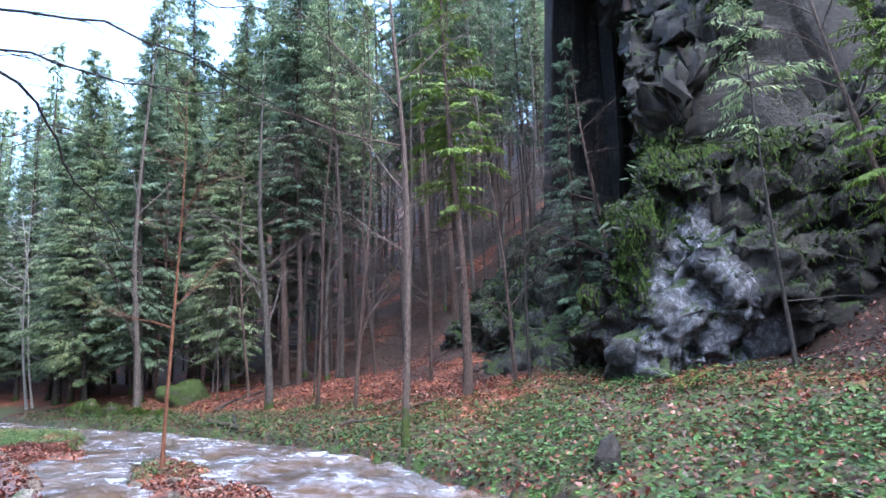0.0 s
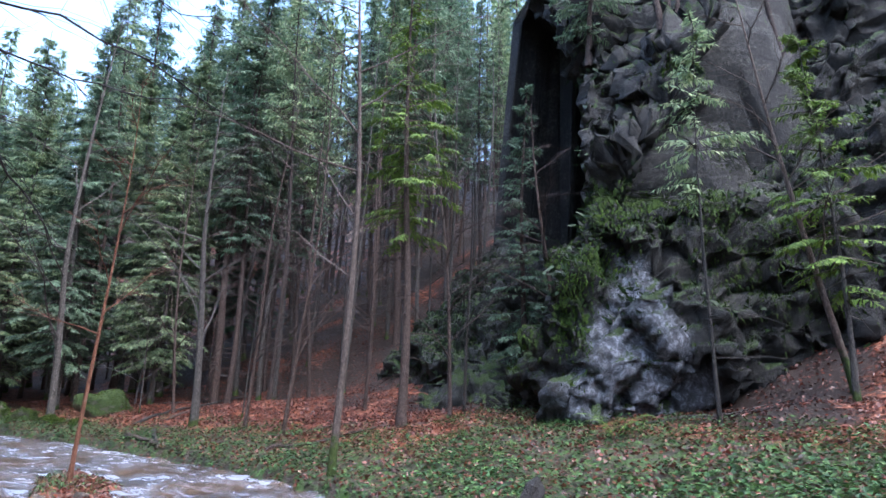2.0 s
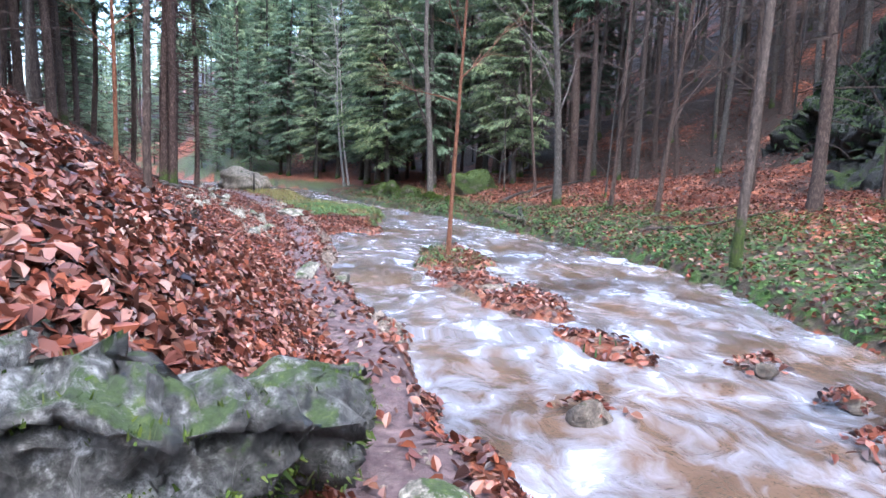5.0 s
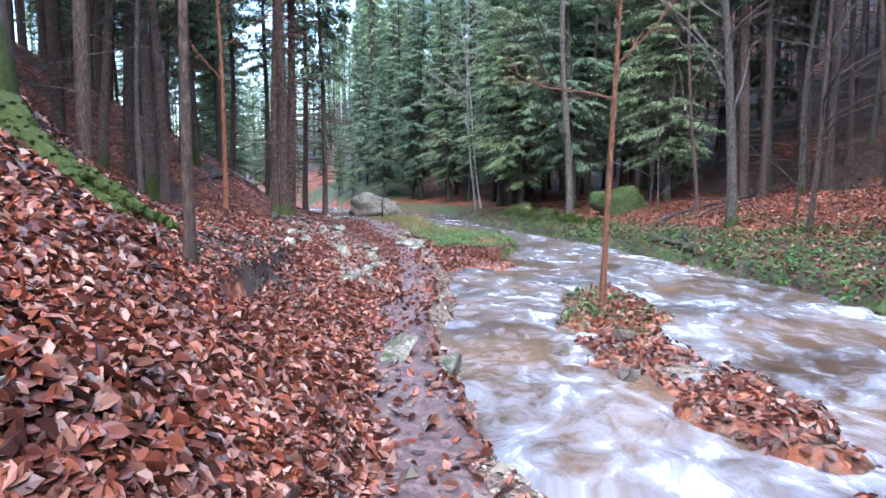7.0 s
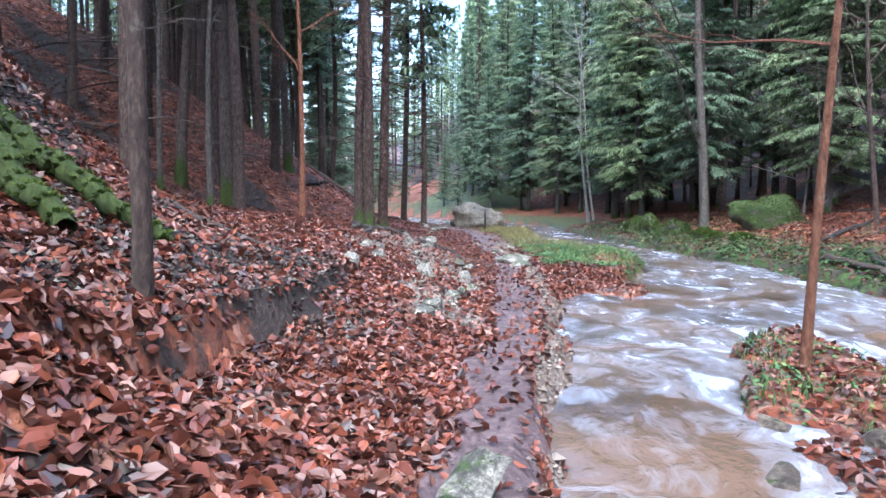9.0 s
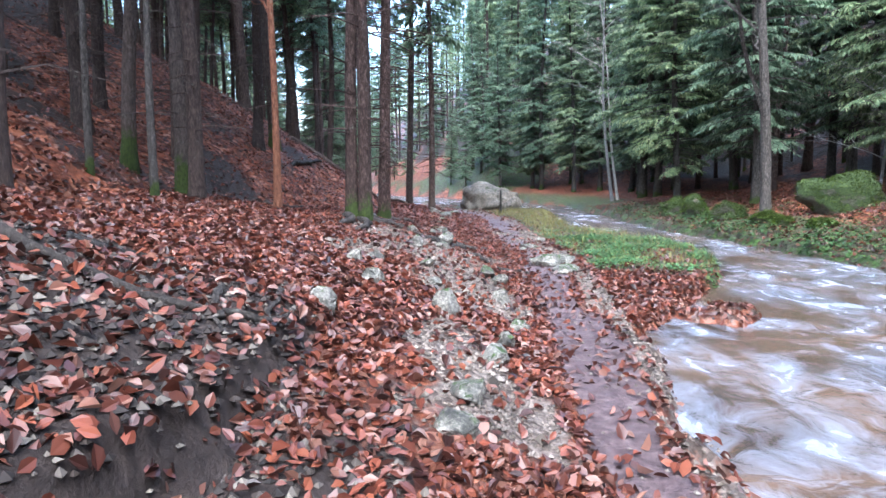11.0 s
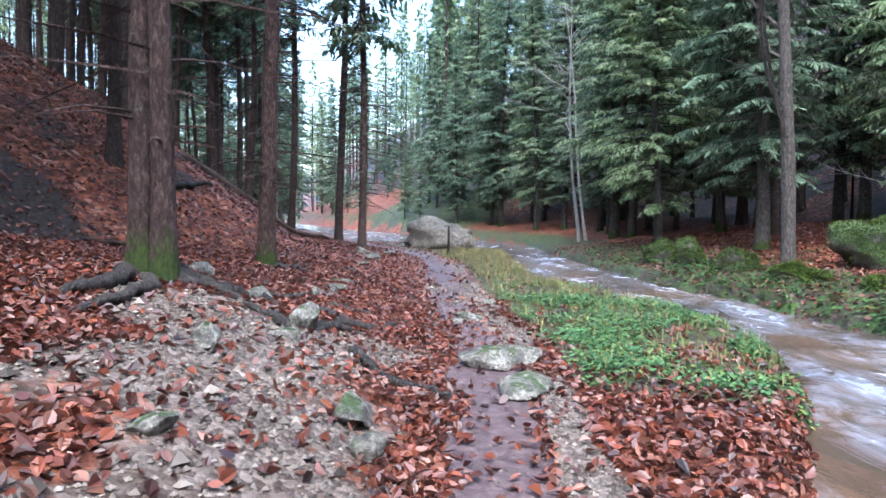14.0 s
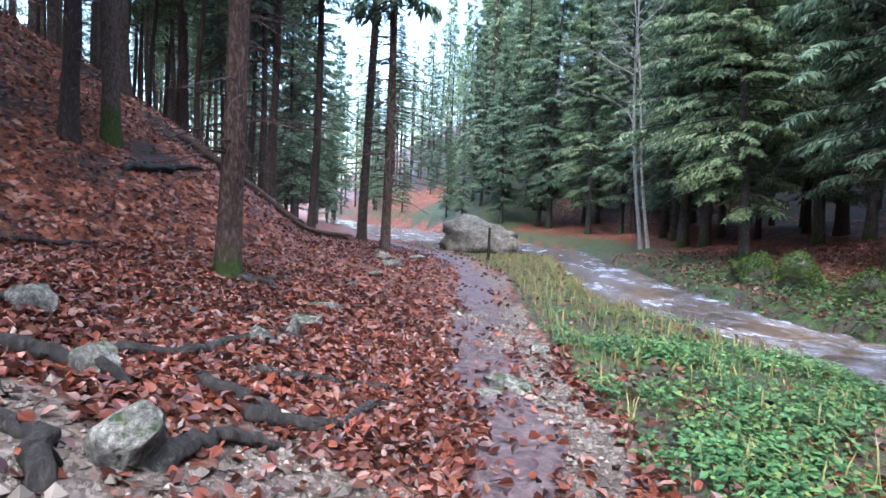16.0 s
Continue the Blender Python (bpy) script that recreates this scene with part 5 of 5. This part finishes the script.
moss_coat(CLIFF_TOP, 5000, 0.22, 10, lambda c, n: n.x < -0.35 and 3 < c.z < 13 and noise.noise(c * 0.7) > -0.05, IVY, "dark ivy on the shaded side")
moss_coat(CLIFF_TOP, 14000, 0.1, 11, lambda c, n: n.z > 0.35 and noise.noise(c * 0.9) > -0.1, MOSS, "green moss and grass on the ledges")


def on_cliff(x, y):
    hit, p, _, _ = CLIFF_TOP.ray_cast(Vector((x, y, 40)), Vector((0, 0, -1)))
    return p.z if hit else height(x, y)


for i, (x, y, h, r, lean, kind) in enumerate(((7.9, 16.6, 6.0, .13, -0.2, 0), (8.2, 17.0, 8.0, .09, 0.12, 0), (10.3, 17.2, 9.0, .14, -0.25, 0), (5.2, 18.6, 8.0, .12, -0.1, 0), (9.3, 18.3, 8.0, .1, 0.1, 0), (11.8, 16.8, 9.0, .12, -0.15, 0),
                                              (6.4, 19.0, 9.0, .1, 0, 1), (9.6, 19.6, 10.0, .1, 0, 1), (12.5, 18.5, 9.0, .1, 0, 1), (4.6, 20.6, 11.0, .12, 0, 1), (7.4, 20.6, 12.0, .12, 0, 1))):
    tree = spruce(h, r, 70 + i, 1.2, 1.6, BARK, 8, 0.5, 34, 0.18) if kind else bare_tree(h, r * 0.8, 70 + i, BARK, lean, 16, 0.2)
    tree.matrix_basis = pose(x, y, on_cliff(x, y) - 0.2)
    tagged(tree, "young spruce on top of the cliff" if kind else "crooked bare tree rooted on the cliff ledge", "spruce tree" if kind else "bare tree", "trees on the cliff")
own(spruce(8.5, 0.06, 90, 2.2, 1.5, GREY_BARK, 10, 0.55, 40, 0.15, LIGHT_NEEDLES), 9.0, 11.6, "sparse young spruce before the cliff", "young spruce")
for x, y, h, lean, n in ((-2.6, 17.8, 12, 0.05, 101), (1.9, 18.3, 11, -0.08, 102), (-0.6, 21.5, 14, 0.03, 103), (-4.0, 19.6, 11, 0.1, 104), (-7.6, 24.6, 12, -0.05, 105)):
    own(bare_tree(h, 0.06, n, BARK, lean, 26, 0.15), x, y, "slender leafless tree with a haze of fine twigs", "bare tree")
own(bare_tree(5, 0.03, 91, GREY_BARK, 0, 12, 0.1), -9.3, 26.0, "bare twiggy shrub on the bank", "shrub")
own(bare_tree(6, 0.03, 92, GREY_BARK, 0.1, 12, 0.1), -4.6, 22.0, "bare twiggy shrub among the trunks", "shrub")
own(bare_tree(6, 0.04, 93, PALE_BARK, 0.1, 14, 0.1), -10.6, 29.0, "pale bare shrub beside the spruces", "shrub")


def fern(x, y, seed):
    rg = random.Random(seed)
    root = new("fern")
    for i in range(7):
        a, ln = i * 0.9 + rg.uniform(-0.2, 0.2), rg.uniform(0.6, 0.85)
        pts = [Vector((math.cos(a) * ln * k, math.sin(a) * ln * k, ln * (1.5 * k - 1.05 * k * k))) for k in (0, 0.2, 0.4, 0.6, 0.8, 1)]
        verts, faces = [], []
        for k in range(1, 22):
            d = k / 22 * 5
            j = min(int(d), 4)
            p = pts[j].lerp(pts[j + 1], d - j)
            w = 0.16 * math.sin(math.pi * min(1, 0.15 + k / 24))
            for sd in (-1, 1):
                t = p + Vector((-math.sin(a) * sd * w + math.cos(a) * 0.05, math.cos(a) * sd * w + math.sin(a) * 0.05, -0.02))
                o = Vector((math.cos(a), math.sin(a), 0)) * 0.016
                n = len(verts)
                verts += [p - o, p + o, t + o * 0.4, t - o * 0.4]
                faces.append((n, n + 1, n + 2, n + 3))
        part("frond", solid("frond", [tuple(v) for v in verts], faces, LIGHT_NEEDLES), root)
    root.matrix_basis = pose(x, y, height(x, y))
    return tagged(root, "bright green fern with arching fronds", "fern")


fern(4.35, 11.9, 1)
v, f = tube([(0, 0, -0.1), (0.02, 0, 0.15), (0.06, 0.02, 0.3), (0.1, 0.03, 0.42)], [0.2, 0.15, 0.12, 0.02], 9, 0.3, random.Random(3))
tagged(part("tree_stump", solid("tree_stump", [tuple(p) for p in v], f, DARK_BARK), at=pose(1.86, 7.98, height(1.86, 7.98))), "dark broken tree stump among the herbs", "stump")
v, f = tube([(0, 0, -0.1), (0.02, 0, 0.3), (0.0, 0.02, 0.95)], [0.05, 0.045, 0.03], 7, 0.1, random.Random(4))
tagged(part("wooden_post", solid("wooden_post", [tuple(p) for p in v], f, DARK_BARK), at=pose(-22.4, 26.5, height(-22.4, 26.5))), "dark wooden post at the water's edge", "post")


# a bare beech beside the start, whose boughs hang over the path
def overhang():
    rg = random.Random(8)
    root = new("bare_tree")
    me, _ = trunk_mesh(11, 0.16, 8, GREY_BARK, 0, 0.4, 10, 0.2)
    part("trunk", me, root)
    for pts in (((0, 0, 2.6), (0.8, 2.0, 3.1), (1.33, 3.2, 3.28), (1.67, 3.58, 3.45), (2.03, 4.18, 3.51), (2.32, 4.98, 3.56), (2.86, 6.01, 3.52), (3.58, 7.05, 3.41)),
                ((0, 0, 2.8), (0.6, 2.0, 3.1), (1.11, 3.52, 3.21), (1.3, 4.01, 3.31), (1.49, 4.51, 3.37), (1.83, 4.99, 3.5), (2.16, 5.46, 3.73)),
                ((0, 0, 3.0), (1.0, 1.8, 3.1), (1.55, 3.11, 2.7), (1.55, 3.45, 2.51), (1.42, 3.99, 2.35), (1.45, 4.45, 2.1), (1.48, 4.88, 1.96)),
                ((0, 0, 3.6), (1.0, 2.0, 3.9), (1.72, 3.46, 3.9), (1.86, 3.94, 4.0), (2.16, 4.87, 4.33), (2.46, 5.31, 4.52))):
        fine = [Vector((np.interp(k, range(len(pts)), [p[0] for p in pts]) + rg.uniform(-.04, .04), np.interp(k, range(len(pts)), [p[1] for p in pts]) + rg.uniform(-.04, .04), np.interp(k, range(len(pts)), [p[2] for p in pts]) + rg.uniform(-.03, .03))) for k in np.linspace(0, len(pts) - 1, 16)]
        pieces = [tube(fine, [0.011 * (1 - 0.8 * i / 15) + 0.003 for i in range(16)], 5)]
        for i in range(5, 15):
            for _ in range(2):
                d = fine[i] - fine[i - 1]
                a = math.atan2(d.y, d.x) + rg.uniform(-0.9, 0.9)
                p2, r2 = limb(fine[i], a, rg.uniform(0.4, 1.1), rg.uniform(-0.5, 0.3), 0.3, 0.004, rg, 3, 5, 0.15)
                pieces.append(tube(p2, r2, 3))
        v, f = joined(pieces)
        part("bough", solid("bough", v, f, DARK_BARK), root, "thin bare overhanging bough")
    root.matrix_basis = pose(-4.2, 0.6, height(-4.2, 0.6) - 0.4 - height(-4.2, 0.6) + 1.0)
    return tagged(root, "bare beech beside the path with boughs hanging over it", "bare tree")


overhang()
